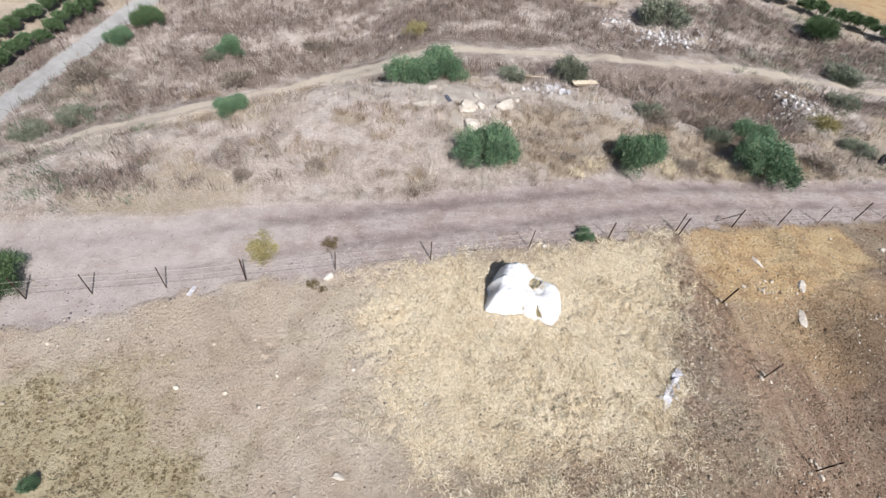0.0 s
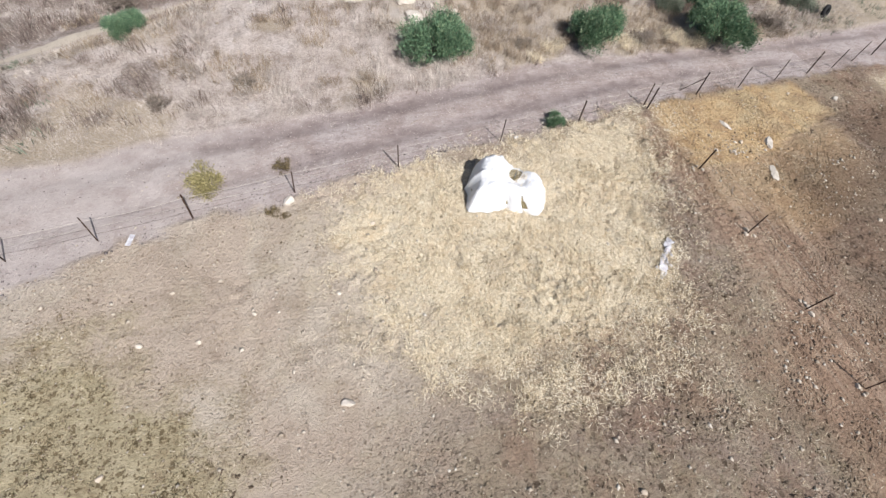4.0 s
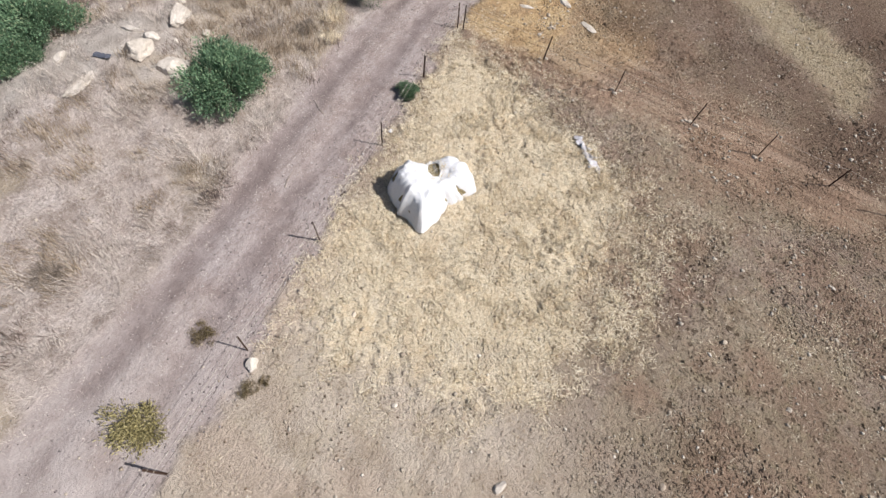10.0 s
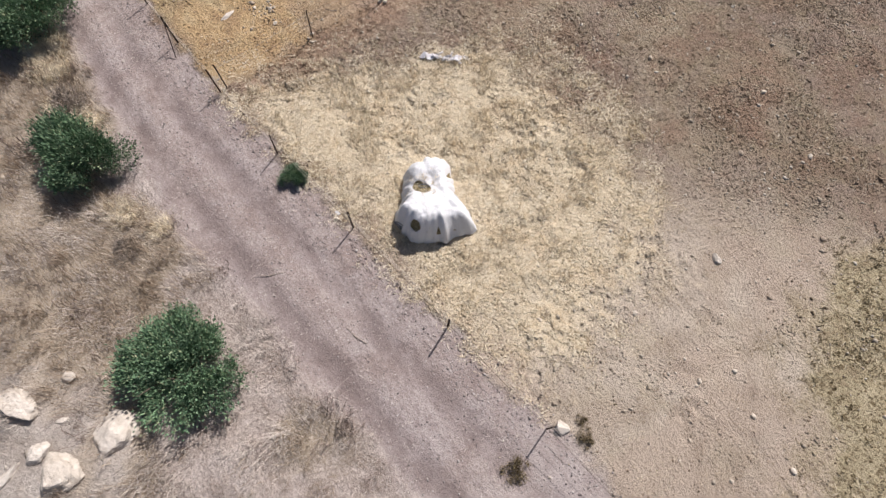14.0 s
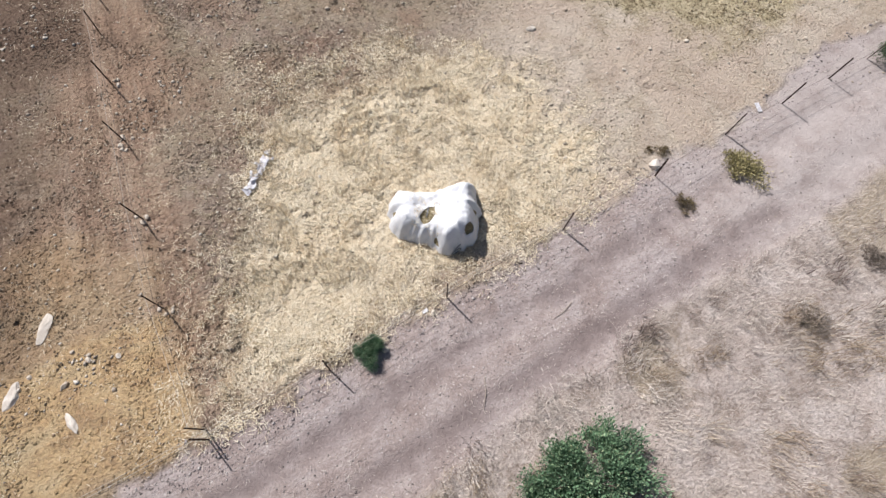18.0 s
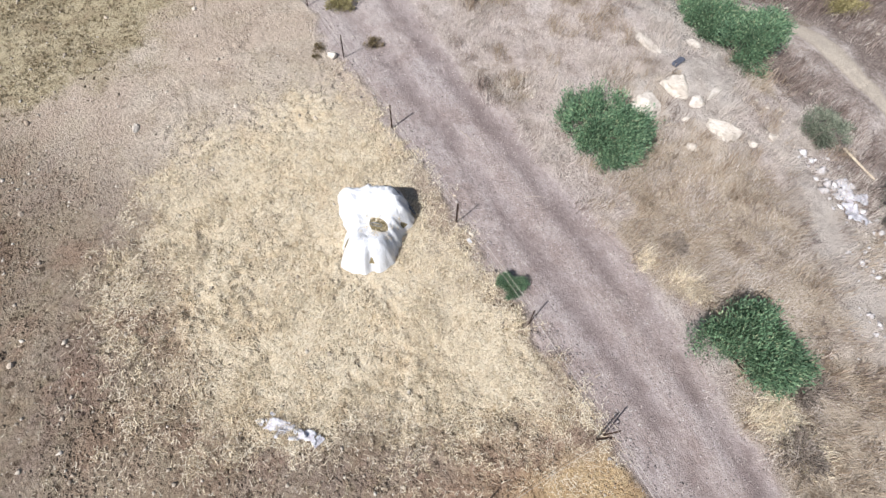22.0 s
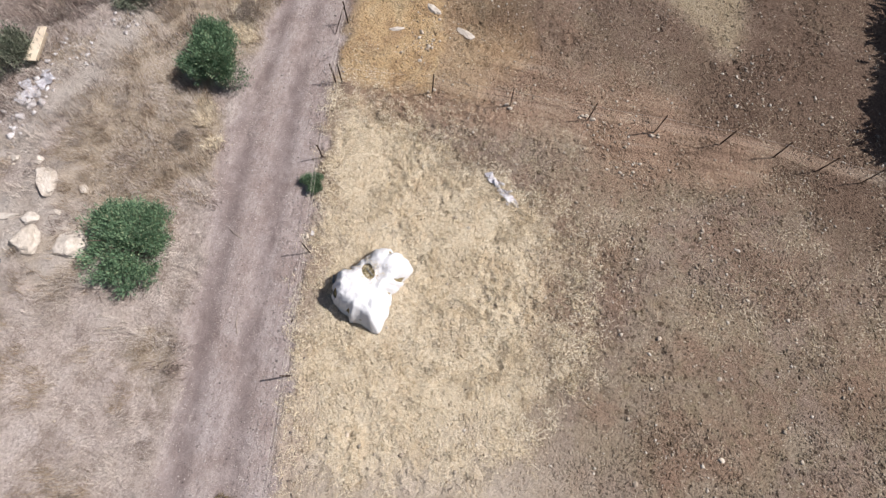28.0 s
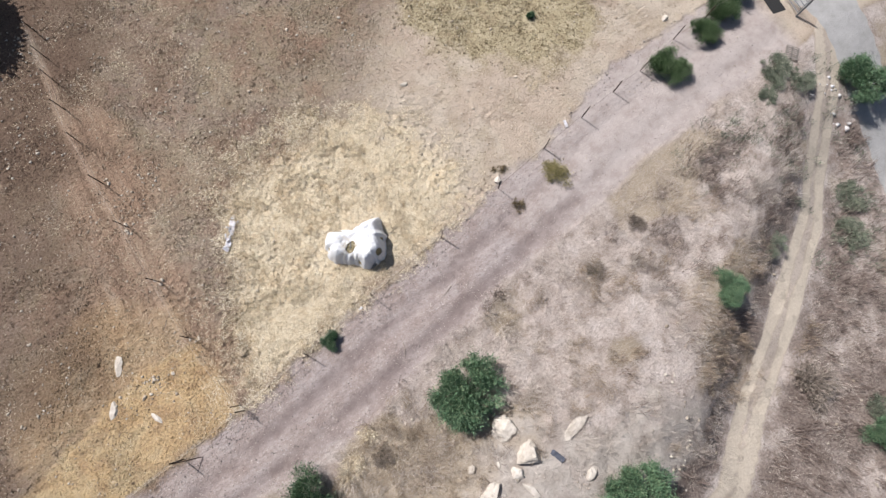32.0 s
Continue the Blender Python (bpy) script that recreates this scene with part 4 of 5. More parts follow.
stuff("yellow_grass", blades(hx, hy, hr, 26, 0.34, 0.8, 0.012, 0.12), M_STRAW, "pale yellow dry grass along the track's upper edge", "grass")
hx, hy, hr = scatter(22, 3800, -14, 26, 20.5, 31, lambda x, y: covers(x, y)["hill"] * (1 - covers(x, y)["bare"]) * np.clip(0.75 * covers(x, y)["olive"] + smooth(LAND.fbm(x + 131, y - 17, 1.7, 3), 0.05, 0.2), 0, 1))
stuff("russet_weed", blades(hx, hy, hr, 22, 0.42, 0.55, 0.013, 0.13), M_RUSSET, "russet-brown dead weeds standing among the dry grass", "weeds")


def w_green(x, y):
    return covers(x, y)["green"]


hx, hy, hr = scatter(16, 9000, -26, 46, 17, 44, w_green)
stuff("green_scrub", blades(hx, hy, hr, 12, 0.34, 0.6, 0.03, 0.2), M_LEAFDULL, "low grey-green weeds and scrub at the waste ground's edge", "scrub")


def w_soil(x, y):
    c = covers(x, y)
    return (1 - c["hill"]) * (1 - c["road"]) * (1 - 0.75 * c["straw"]) * (0.10 + 0.90 * smooth(LAND.fbm(x + 70, y, 1.4, 4), -0.12, 0.22)) * (1 - 0.7 * c["sand"] * (1 - c["weeds"])) * (1 - 0.15 * smooth(x, 15, 17))


earth_lumps("clod", 7, 260000, (-16, 27, -9, 18), w_soil, 0.016, 0.058, 0.55, "dry brown clods kicked up over the paddock", "clods")
stuff("clod", lumps(*scatter(23, 60000, -16, 27, -9, 18, w_soil), 0.012, 0.045, 0.55), M_CLOD, "dry brown clods and crumbs on the paddock", "clods")
stuff("pebble", lumps(*scatter(8, 12000, -20, 30, -8, 18, lambda x, y: 0.5 * w_soil(x, y) + 0.15 * smooth(4 - x, 0, 8)), 0.018, 0.075), M_PEBBLE, "small pale stones scattered over the paddock", "pebbles")
dx, dy, dr = scatter(12, 900, -12, 20, -6, 17, lambda x, y: 0.5 * (1 - covers(x, y)["road"]) * smooth(LAND.fbm(x + 44, y + 9, 1.8, 2), -0.05, 0.2))
dx, dy = np.repeat(dx, 6) + dr.normal(0, 0.06, len(dx) * 6), np.repeat(dy, 6) + dr.normal(0, 0.06, len(dy) * 6)
stuff("dung", lumps(dx, dy, dr, 0.022, 0.05, 0.8), M_DUNG, "dark brown dry horse droppings on the paddock", "dung")
stuff("gravel", lumps(*scatter(9, 75000, -20, 28, 12, 23, lambda x, y: covers(x, y)["road"] * (1 - 0.7 * covers(x, y)["path"]) * (1 - 0.7 * covers(x, y)["dust"]) * (0.35 + 0.65 * smooth(0.4 - road_share(x, y), 0, 0.25))), 0.01, 0.038, 0.65), M_GRIT, "loose grey gravel on the farm track", "gravel")
stuff("pebble", lumps(*scatter(41, 9000, -18, 28, -9, 13.5, lambda x, y: (1 - 0.9 * covers(x, y)["road"]) * (0.25 + 0.75 * w_soil(x, y)) * (0.15 + 0.85 * smooth(LAND.fbm(x, y, 3.0, 3), -0.05, 0.2))), 0.03, 0.1, 0.6), M_PEBBLE, "larger pale stones lying loose on the bare soil", "pebbles")
stuff("verge_stone", lumps(*scatter(37, 9000, -20, 28, 11, 23, lambda x, y: smooth(0.16 - abs(road_share(x, y) - 0.06), 0.0, 0.1) * (0.2 + 0.8 * smooth(LAND.fbm(x, y, 1.6, 3), -0.1, 0.2))), 0.022, 0.07, 0.65), M_GRIT, "loose grey stones along the track's fenced verge", "stones")
stuff("pebble", lumps(*scatter(10, 6000, -18, 32, 20, 40, lambda x, y: 0.6 * covers(x, y)["hill"] * smooth(LAND.fbm(x, y, 2.5), 0.0, 0.25)), 0.03, 0.13), M_PEBBLE, "pale loose stones among the dry grass", "pebbles")
hx, hy, hr = scatter(11, 5200, -15, -1, -1, 11.5, lambda x, y: covers(x, y)["weeds"] * smooth(LAND.fbm(x, y, 0.8, 2), -0.08, 0.15))
M_WEED = leafy("dry_weed", [(0.0, (0.09, 0.07, 0.038)), (0.5, (0.20, 0.152, 0.08)), (1.0, (0.38, 0.30, 0.17))], 0.8)
stuff("dry_weed", blades(hx, hy, hr, 9, 0.09, 0.9, 0.02, 0.045), M_WEED, "low olive-brown weeds in a patch on the soil", "weeds")


# ---------------------------------------------------------------- shrubs and trees
def leaf_cloud(seed, clumps, per, leaf, top=1.0, spread=0.2, slim=0.5, floor=0.04):
    """Leaves in uneven clumps over a unit dome; two folded triangles a leaf."""
    rnd = np.random.RandomState(seed)
    a, q = rnd.uniform(0, 2 * np.pi, clumps), np.sqrt(rnd.rand(clumps))
    reach = 0.62 + 0.38 * rnd.rand(clumps)
    cx, cy = np.cos(a) * q * reach, np.sin(a) * q * reach
    cz = top * np.sqrt(np.clip(1 - q * q, 0, 1)) * rnd.uniform(0.45, 1.0, clumps) + 0.08
    lobes = 11
    la, lq = rnd.uniform(0, 2 * np.pi, lobes), np.sqrt(rnd.rand(lobes)) * 0.75
    lx, ly, lz = np.cos(la) * lq, np.sin(la) * lq, top * (0.35 + 0.45 * rnd.rand(lobes)) * (1.1 - lq * 0.6)
    own = rnd.randint(0, lobes, clumps)
    cx, cy, cz = 0.46 * cx + 0.85 * lx[own], 0.46 * cy + 0.85 * ly[own], 0.4 * cz + 0.6 * lz[own]
    n = clumps * per
    p = np.stack([np.repeat(cx, per), np.repeat(cy, per), np.repeat(cz, per)], -1)
    p = p + rnd.normal(0, spread, (n, 3)) * np.repeat(rnd.uniform(0.6, 1.3, clumps), per)[:, None]
    p = p[p[:, 2] > floor]
    n = len(p)
    out = p + rnd.normal(0, 0.5, (n, 3)) + [0, 0, 0.25]
    out /= np.linalg.norm(out, axis=1)[:, None]
    side = np.cross(out, rnd.normal(0, 1, (n, 3)))
    side /= np.linalg.norm(side, axis=1)[:, None] + 1e-9
    size = (leaf * rnd.uniform(0.6, 1.3, n))[:, None]
    fold = np.cross(out, side) * 0.15
    v = np.stack([p, p + (out * 0.5 + side * slim * 0.5 + fold) * size, p + out * size, p + (out * 0.5 - side * slim * 0.5 + fold) * size], 1)
    i = np.arange(n)[:, None] * 4
    return v.reshape(-1, 3), np.concatenate([i + [0, 1, 2], i + [0, 2, 3]])


def stems(seed, count, top, out, thick):
    rnd = random.Random(seed)
    made = []
    for _ in range(count):
        a, r = rnd.uniform(0, 6.28), rnd.uniform(0.2, 1.0) * out
        h = top * rnd.uniform(0.6, 1.0)
        pts = [(0.05 * math.cos(a), 0.05 * math.sin(a), -0.05)]
        for k in (0.35, 0.7, 1.0):
            pts.append((r * k ** 1.2 * math.cos(a) + rnd.uniform(-0.05, 0.05), r * k ** 1.2 * math.sin(a) + rnd.uniform(-0.05, 0.05), h * k))
        made.append(tube(pts, [thick, thick * 0.8, thick * 0.5, thick * 0.2], 4))
    return join(made)


def make_shrub(name, seed, material, clumps, per, leaf, top, spread, slim, label):
    base = new(name)
    part("stem", np_mesh("stem", *stems(seed, 9, 0.8 * top, 0.7, 0.03)), M_BARK, base)
    part("foliage", np_mesh("foliage", *leaf_cloud(seed, clumps, per, leaf, top, spread, slim)), material, base)
    return tagged(base, label, "shrub")


def plant(proto, x, y, size, tall=None, turn=0.0):
    return copy_thing(proto, Matrix.Translation((x, y, z_at(x, y) - 0.03)) @ Matrix.Rotation(turn, 4, "Z") @ Matrix.Diagonal((size, size, tall or size, 1)))


LEAFY = "dense green broad-leaved shrub in the dry grass"
leafy_shrubs = [make_shrub("shrub", 29, M_LEAF, 110, 300, 0.056, 1.0, 0.092, 0.42, LEAFY),
                make_shrub("shrub", 22, M_LEAF, 92, 300, 0.060, 1.0, 0.096, 0.42, LEAFY),
                make_shrub("shrub", 23, M_LEAFDULL, 44, 170, 0.085, 0.85, 0.11, 0.38, "dull grey-green shrub thinning among dry grass")]
needle = make_shrub("shrub", 24, M_NEEDLE, 90, 230, 0.075, 0.9, 0.10, 0.25, "dark green dense round bush at the track's edge")
withered = make_shrub("shrub", 27, M_WEED, 26, 60, 0.13, 0.8, 0.14, 0.3, "small withered grey-brown bush on the gravel verge")
yellow = make_shrub("shrub", 25, M_YELLOW, 34, 90, 0.12, 0.75, 0.15, 0.3, "olive-yellow drying bush on the gravel verge")
bare = new("dry_shrub")
part("branch", np_mesh("branch", *stems(26, 46, 1.0, 1.0, 0.016)), M_TWIG, bare)
part("twig", np_mesh("twig", *leaf_cloud(26, 40, 40, 0.2, 0.9, 0.14, 0.1)), M_TWIG, bare)
tagged(bare, "leafless grey-brown thorny shrub among dry grass", "shrub")

HERE = [(0, 4.85, 22.3, 1.7, 1.85), (1, 13.3, 22.25, 1.4, 2.0), (0, 20.5, 21.9, 1.8, 2.2), (0, 0.9, 30.0, 1.5, 1.6), (1, 3.1, 30.4, 1.55, 1.7),
        (2, 7.6, 30.5, 1.0, 0.8), (2, 11.5, 30.9, 1.15, 2.0), (1, -8.6, 25.3, 0.95, 0.8), (2, 19.3, 25.1, 0.9, 0.95), (2, 15.8, 27.4, 1.0, 0.9), (1, -11.7, 35.9, 1.0, 1.2), (2, -12.8, 35.0, 0.8, 0.7),
        (1, -19.4, 36.3, 1.0, 1.1), (2, -18.6, 27.4, 1.1, 0.6), (2, -20.4, 25.8, 1.1, 0.6), (2, -13.6, 25.2, 0.9, 0.4), (2, 28.2, 24.6, 1.0, 0.7), (1, 22.0, 25.6, 1.3, 1.2), (2, 21.3, 40.3, 2.2, 2.2), (1, -24.6, 20.6, 1.6, 1.6), (2, 33.0, 33.2, 1.5, 1.2), (2, 30.6, 29.8, 1.2, 0.8)]
for k, x, y, r, h in HERE:
    plant(leafy_shrubs[k], x, y, r, h, x * 1.7)
for x, y, r, h in [(-14.4, 14.05, 1.25, 1.2), (-17.9, 13.2, 0.95, 1.0), (-19.8, 12.7, 1.1, 1.2), (-21.6, 11.6, 1.3, 1.4), (-23.0, 9.6, 1.2, 1.3), (-18.6, 39.2, 1.3, 1.4), (35.0, 40.0, 1.6, 2.0)]:
    plant(needle, x, y, r, h, x)
plant(yellow, -5.1, 15.75, 0.85, 0.6)
for x, y, r, h in [(-20.0, 17.2, 1.0, 0.55), (-19.2, 17.9, 0.7, 0.4), (-20.9, 18.6, 0.9, 0.5), (-18.2, 18.4, 0.6, 0.35)]:
    plant(leafy_shrubs[2], x, y, r, h, x)
plant(yellow, 1.5, 38.0, 1.2, 0.8, 2.0)
plant(yellow, 27.5, 27.0, 1.0, 0.8, 1.0)
plant(withered, -2.45, 16.1, 0.42, 0.4, 2.5)
plant(leafy_shrubs[1], 9.0, 16.95, 0.48, 0.55, 1.0)
plant(withered, -2.9, 14.05, 0.3, 0.25, 0.5)
plant(withered, -2.5, 13.8, 0.2, 0.18, 1.5)
plant(leafy_shrubs[0], -9.9, 6.9, 0.27, 0.4, 2.0)
for x, y, r in [(-10.6, 32.0, 1.2), (-19.8, 31.6, 1.3), (20.2, 26.3, 1.1), (14.8, 23.4, 0.7), (16.2, 26.6, 1.0), (-3.6, 21.0, 0.5), (9.6, 22.6, 0.5), (-7.0, 20.2, 0.5), (24.6, 22.8, 0.9), (-6.0, 37.5, 1.0), (16.2, 22.2, 0.7)]:
    plant(bare, x, y, r, r * 0.9, x)
for proto in (*leafy_shrubs, needle, yellow, withered, bare):
    for ob in (*proto.children_recursive, proto):
        bpy.data.objects.remove(ob)


def make_tree(name, seed, height, spread, material, label):
    """A tapered trunk, limbs and a crown of leaf clumps."""
    rnd = random.Random(seed)
    base = new(name)
    trunk = [(0, 0, -0.1), (0.1, 0.05, height * 0.25), (0.0, 0.15, height * 0.55), (0.1, 0.1, height * 0.85)]
    part("trunk", np_mesh("trunk", *tube(trunk, [height * 0.035, height * 0.028, height * 0.02, height * 0.006], 9), soft=True), M_BARK, base)
    clumps = []
    for k in range(9):
        a = k * 2.4 + rnd.uniform(-0.4, 0.4)
        z = height * rnd.uniform(0.3, 0.75)
        r = spread * rnd.uniform(0.55, 0.9) * (1.15 - z / height * 0.6)
        limb = [(0.05, 0.08, z), (r * 0.5 * math.cos(a), r * 0.5 * math.sin(a), z + 0.25 * r), (r * math.cos(a), r * math.sin(a), z + 0.4 * r)]
        part("limb", np_mesh("limb", *tube(limb, [height * 0.013, height * 0.009, height * 0.003], 5), soft=True), M_BARK, base)
        v, f = leaf_cloud(seed * 50 + k, 16, 70, 0.34, 0.8, 0.2, 0.4, -0.6)
        clumps.append((v * spread * 0.5 + np.array(limb[-1]) - [0, 0, spread * 0.15], f))
    v, f = leaf_cloud(seed * 50 + 20, 24, 70, 0.3, 0.9, 0.2, 0.4, -0.6)
    clumps.append((v * spread * 0.6 + [0, 0, height * 0.7], f))
    part("crown", np_mesh("crown", *join(clumps)), material, base)
    return tagged(base, label, "tree")


for k, (x, y, h, r) in enumerate([(18.9, -11.0, 6.2, 2.5), (14.4, -16.6, 6.6, 2.6), (23.6, -12.4, 7.0, 3.0), (9.8, -20.6, 7.0, 2.8), (5.4, -21.6, 7.0, 2.6), (0.6, -20.4, 7.0, 2.6)]):
    make_tree("tree", 31 + k, h, r, M_TREE, "dark green spreading tree beyond the cross fence").matrix_world = pose(x, y, z_at(x, y), 0, 0, 70 * k)
orchard = make_tree("orchard_tree", 41, 1.6, 0.8, M_NEEDLE, "small dark orchard tree planted in a row")
orchard["group"] = "orchard rows"
for k in range(16):
    for lane in (0, 1):
        x = -27.6 + k * 0.34 + LAND.v[k, lane] * 0.25 - 1.9 * lane
        y = 26.0 + k * 0.95 + lane * 0.7
        copy_thing(orchard, Matrix.Translation((x, y, z_at(x, y))) @ Matrix.Rotation(k * 1.9 + lane, 4, "Z") @ Matrix.Diagonal((0.62, 0.62, 0.5 + 0.25 * LAND.v[k, 5 + lane], 1)))
for k in range(18):
    x, y = 27.0 + k * 0.95, 54.0 - k * 0.95 + LAND.v[k, 9]
    copy_thing(orchard, Matrix.Translation((x, y, z_at(x, y))) @ Matrix.Rotation(k * 2.3, 4, "Z") @ Matrix.Diagonal((0.85, 0.85, 0.8, 1)))
for ob in (*orchard.children_recursive, orchard):
    bpy.data.objects.remove(ob)


# ---------------------------------------------------------------- fences
def make_post(seed, parent, x, y, height, lean):
    """An angle-iron post."""
    rnd = random.Random(seed)
    w, t = 0.045, 0.006
    outline = [(0, 0), (w, 0), (w, t), (t, t), (t, w), (0, w)]
    bm = bmesh.new()
    low = [bm.verts.new((a, b, -0.25)) for a, b in outline]
    high = [bm.verts.new((a, b, height)) for a, b in outline]
    bm.faces.new(low[::-1])
    bm.faces.new(high)
    for k in range(6):
        bm.faces.new((low[k], low[(k + 1) % 6], high[(k + 1) % 6], high[k]))
    ob = part("post", bm, M_IRON, parent)
    ob.matrix_basis = pose(x, y, z_at(x, y, False), rnd.uniform(-lean, lean), rnd.uniform(-lean, lean), rnd.uniform(0, 360))
    return ob


def make_fence(name, posts, levels, label, seed, thick=0.0055):
    base = new(name)
    for k, (x, y) in enumerate(posts):
        make_post(seed + k, base, x, y, 1.18 + 0.06 * math.sin(k * 2.1), 4)
    rnd = random.Random(seed)
    for level, mat in levels:
        for (ax, ay), (bx, by) in zip(posts, posts[1:]):
            sag = rnd.uniform(0.02, 0.09)
            pts = [(ax + (bx - ax) * k / 6, ay + (by - ay) * k / 6, level - sag * 4 * (k / 6) * (1 - k / 6)) for k in range(7)]
            part("wire", np_mesh("wire", *tube(pts, thick, 4)), mat, base)
    return tagged(base, label, "fence")


TRACK_FENCE = [(-23.2, 12.7), (-21.0, 12.6), (-18.6, 12.5), (-16.2, 12.6), (-13.1, 13.2), (-10.9, 13.5), (-8.4, 13.8), (-5.5, 14.25), (-2.1, 14.8), (1.9, 15.45), (6.3, 16.2),
               (10.25, 16.95), (13.8, 17.5), (16.95, 17.9), (19.5, 18.13), (21.9, 18.35), (24.1, 18.62), (26.0, 18.93), (27.7, 19.27), (29.3, 19.6)]
CROSS_FENCE = [(13.85, 17.25), (14.35, 13.42), (14.52, 10.02), (14.65, 6.7), (14.8, 3.85), (14.9, 1.1), (14.8, -1.1), (14.6, -2.9), (14.5, -4.7), (14.4, -6.6)]
make_fence("track_fence", TRACK_FENCE, ((1.08, M_WIRE), (0.72, M_WIRE), (0.38, M_DARKWIRE)), "rusty angle-iron posts with three sagging wires along the track", 51)
make_fence("cross_fence", CROSS_FENCE, ((1.02, M_WIRE), (0.6, M_DARKWIRE)), "rusty angle-iron posts with thin wires across the paddock", 81, 0.005)
brace = part("post_brace", np_mesh("post_brace", *tube([(16.95, 17.92, 0.95), (16.2, 18.25, 0.02)], 0.02, 6)), M_IRON)
tagged(brace, "rusty iron brace leaning on a fence post", "brace")


# ---------------------------------------------------------------- the feed sack
HEM = [(-1.6, -0.7), (-0.9, -0.86), (-0.1, -0.82), (0.3, -1.05), (0.98, -1.34), (1.36, -1.05), (1.64, -0.3), (1.46, 0.3), (1.0, 0.62), (0.62, 0.9), (0.42, 1.3), (-0.3, 1.45), (-0.9, 1.22), (-1.35, 0.4)]


def sack_height(x, y):
    """The top of the slumped sack, from its own middle."""
    d = np.maximum(inside(x, y, HEM), 0)
    top = 0.86 + 0.30 * np.exp(-(((x + 0.55) / 0.8) ** 2 + ((y - 0.5) / 0.85) ** 2)) + 0.10 * np.exp(-(((x - 0.95) / 0.5) ** 2 + ((y + 0.35) / 0.5) ** 2)) - 0.10 * np.exp(-(((x - 0.35) / 0.3) ** 2 + ((y - 0.1) / 0.5) ** 2))
    return top * (1 - np.clip(1 - d / 0.52, 0, 1) ** 2.1)


def facet(x, y, step, seed):
    """Flat creased facets: straight slopes between the corners of a triangle grid."""
    u, w = x / step + 40 + seed, y / step + 40 - 0.5 * x / step
    i, j = np.floor(u).astype(int), np.floor(w).astype(int)
    a, b = u - i, w - j
    v = ROUGH.v
    p, q, r, t = v[i % 256, j % 256], v[(i + 1) % 256, j % 256], v[i % 256, (j + 1) % 256], v[(i + 1) % 256, (j + 1) % 256]
    return np.where(a + b < 1, p + a * (q - p) + b * (r - p), t + (1 - a) * (r - t) + (1 - b) * (q - t)) - 0.5


def sack_reach(a):
    """How far the hem lies from the middle, by bearing."""
    r = np.zeros_like(a)
    for s in np.linspace(0.05, 2.2, 260):
        r = np.where(inside(s * np.cos(a), s * np.sin(a), HEM) > 0, np.maximum(r, s), r)
    return r


def make_sack_shell(shrink, folds, holes):
    na, nr = 220, 64
    a = np.linspace(-np.pi, np.pi, na, endpoint=False)
    r = sack_reach(a)
    r = (2 * r + np.roll(r, 1) + np.roll(r, -1)) / 4
    rnd = np.random.RandomState(5)
    pleat = sum(np.sin(k * a + rnd.uniform(0, 6.28)) * rnd.uniform(0.3, 1) for k in (9, 13, 17, 23, 31)) / 2.2
    verts = []
    for j in range(nr):
        s = 1 - (1 - (j + 0.5) / nr) ** 1.35
        rr = r * s * (1 - (1 - shrink) * 0.9)
        x, y = rr * np.cos(a), rr * np.sin(a)
        z = sack_height(x, y)
        wall = smooth(np.full(na, s), 0.45, 0.85)
        crease = folds * (0.17 * facet(x, y, 0.52, 3) + 0.085 * facet(x * 0.8 + 0.6 * y, y * 0.8 - 0.6 * x, 0.23, 11) + 0.03 * facet(x * 0.6 - 0.8 * y, y * 0.6 + 0.8 * x, 0.1, 27) - 0.10 * np.abs(LAND.fbm(x + 9, y + 0.6 * x, 0.6, 2)))
        z = z + (crease + folds * 0.03 * pleat * wall) * smooth(z, 0.05, 0.5)
        out = 1 + folds * 0.035 * pleat * wall
        verts.append(np.stack([x * out, y * out, np.maximum(z * shrink, 0.015 + 0.02 * LAND.at(x * 6, y * 6))], -1))
    v = np.concatenate(verts)
    f = []
    for j in range(nr - 1):
        for k in range(na):
            m = (k + 1) % na
            f.append((j * na + k, (j + 1) * na + k, (j + 1) * na + m, j * na + m))
    f = np.array(f)
    c = v[f].mean(1)
    keep = np.ones(len(f), bool)
    for hx, hy, hrx, hry, turn in holes:
        dx, dy = c[:, 0] - hx, c[:, 1] - hy
        u, w = dx * math.cos(turn) + dy * math.sin(turn), -dx * math.sin(turn) + dy * math.cos(turn)
        keep &= (u / hrx) ** 2 + (w / hry) ** 2 + 0.5 * LAND.fbm(c[:, 0], c[:, 1], 0.3, 2) > 1
    v = np.concatenate([v, [[0, 0, v[:na, 2].mean()]]])
    return v, f[keep], na


def quad_or_tri(name, v, f, na, material):
    """The shell as a mesh with a small fan that closes its middle."""
    bm = bmesh.new()
    pts = [bm.verts.new(p) for p in v]
    for q in f:
        bm.faces.new([pts[i] for i in q])
    for k in range(na):
        bm.faces.new((pts[-1], pts[k], pts[(k + 1) % na]))
    for face in bm.faces:
        face.smooth = True
    loose = [p for p in bm.verts if not p.link_faces]
    bmesh.ops.delete(bm, geom=loose, context="VERTS")
    me = bpy.data.meshes.new(name)
    bm.to_mesh(me)
    bm.free()
    me.materials.append(material)
    return me


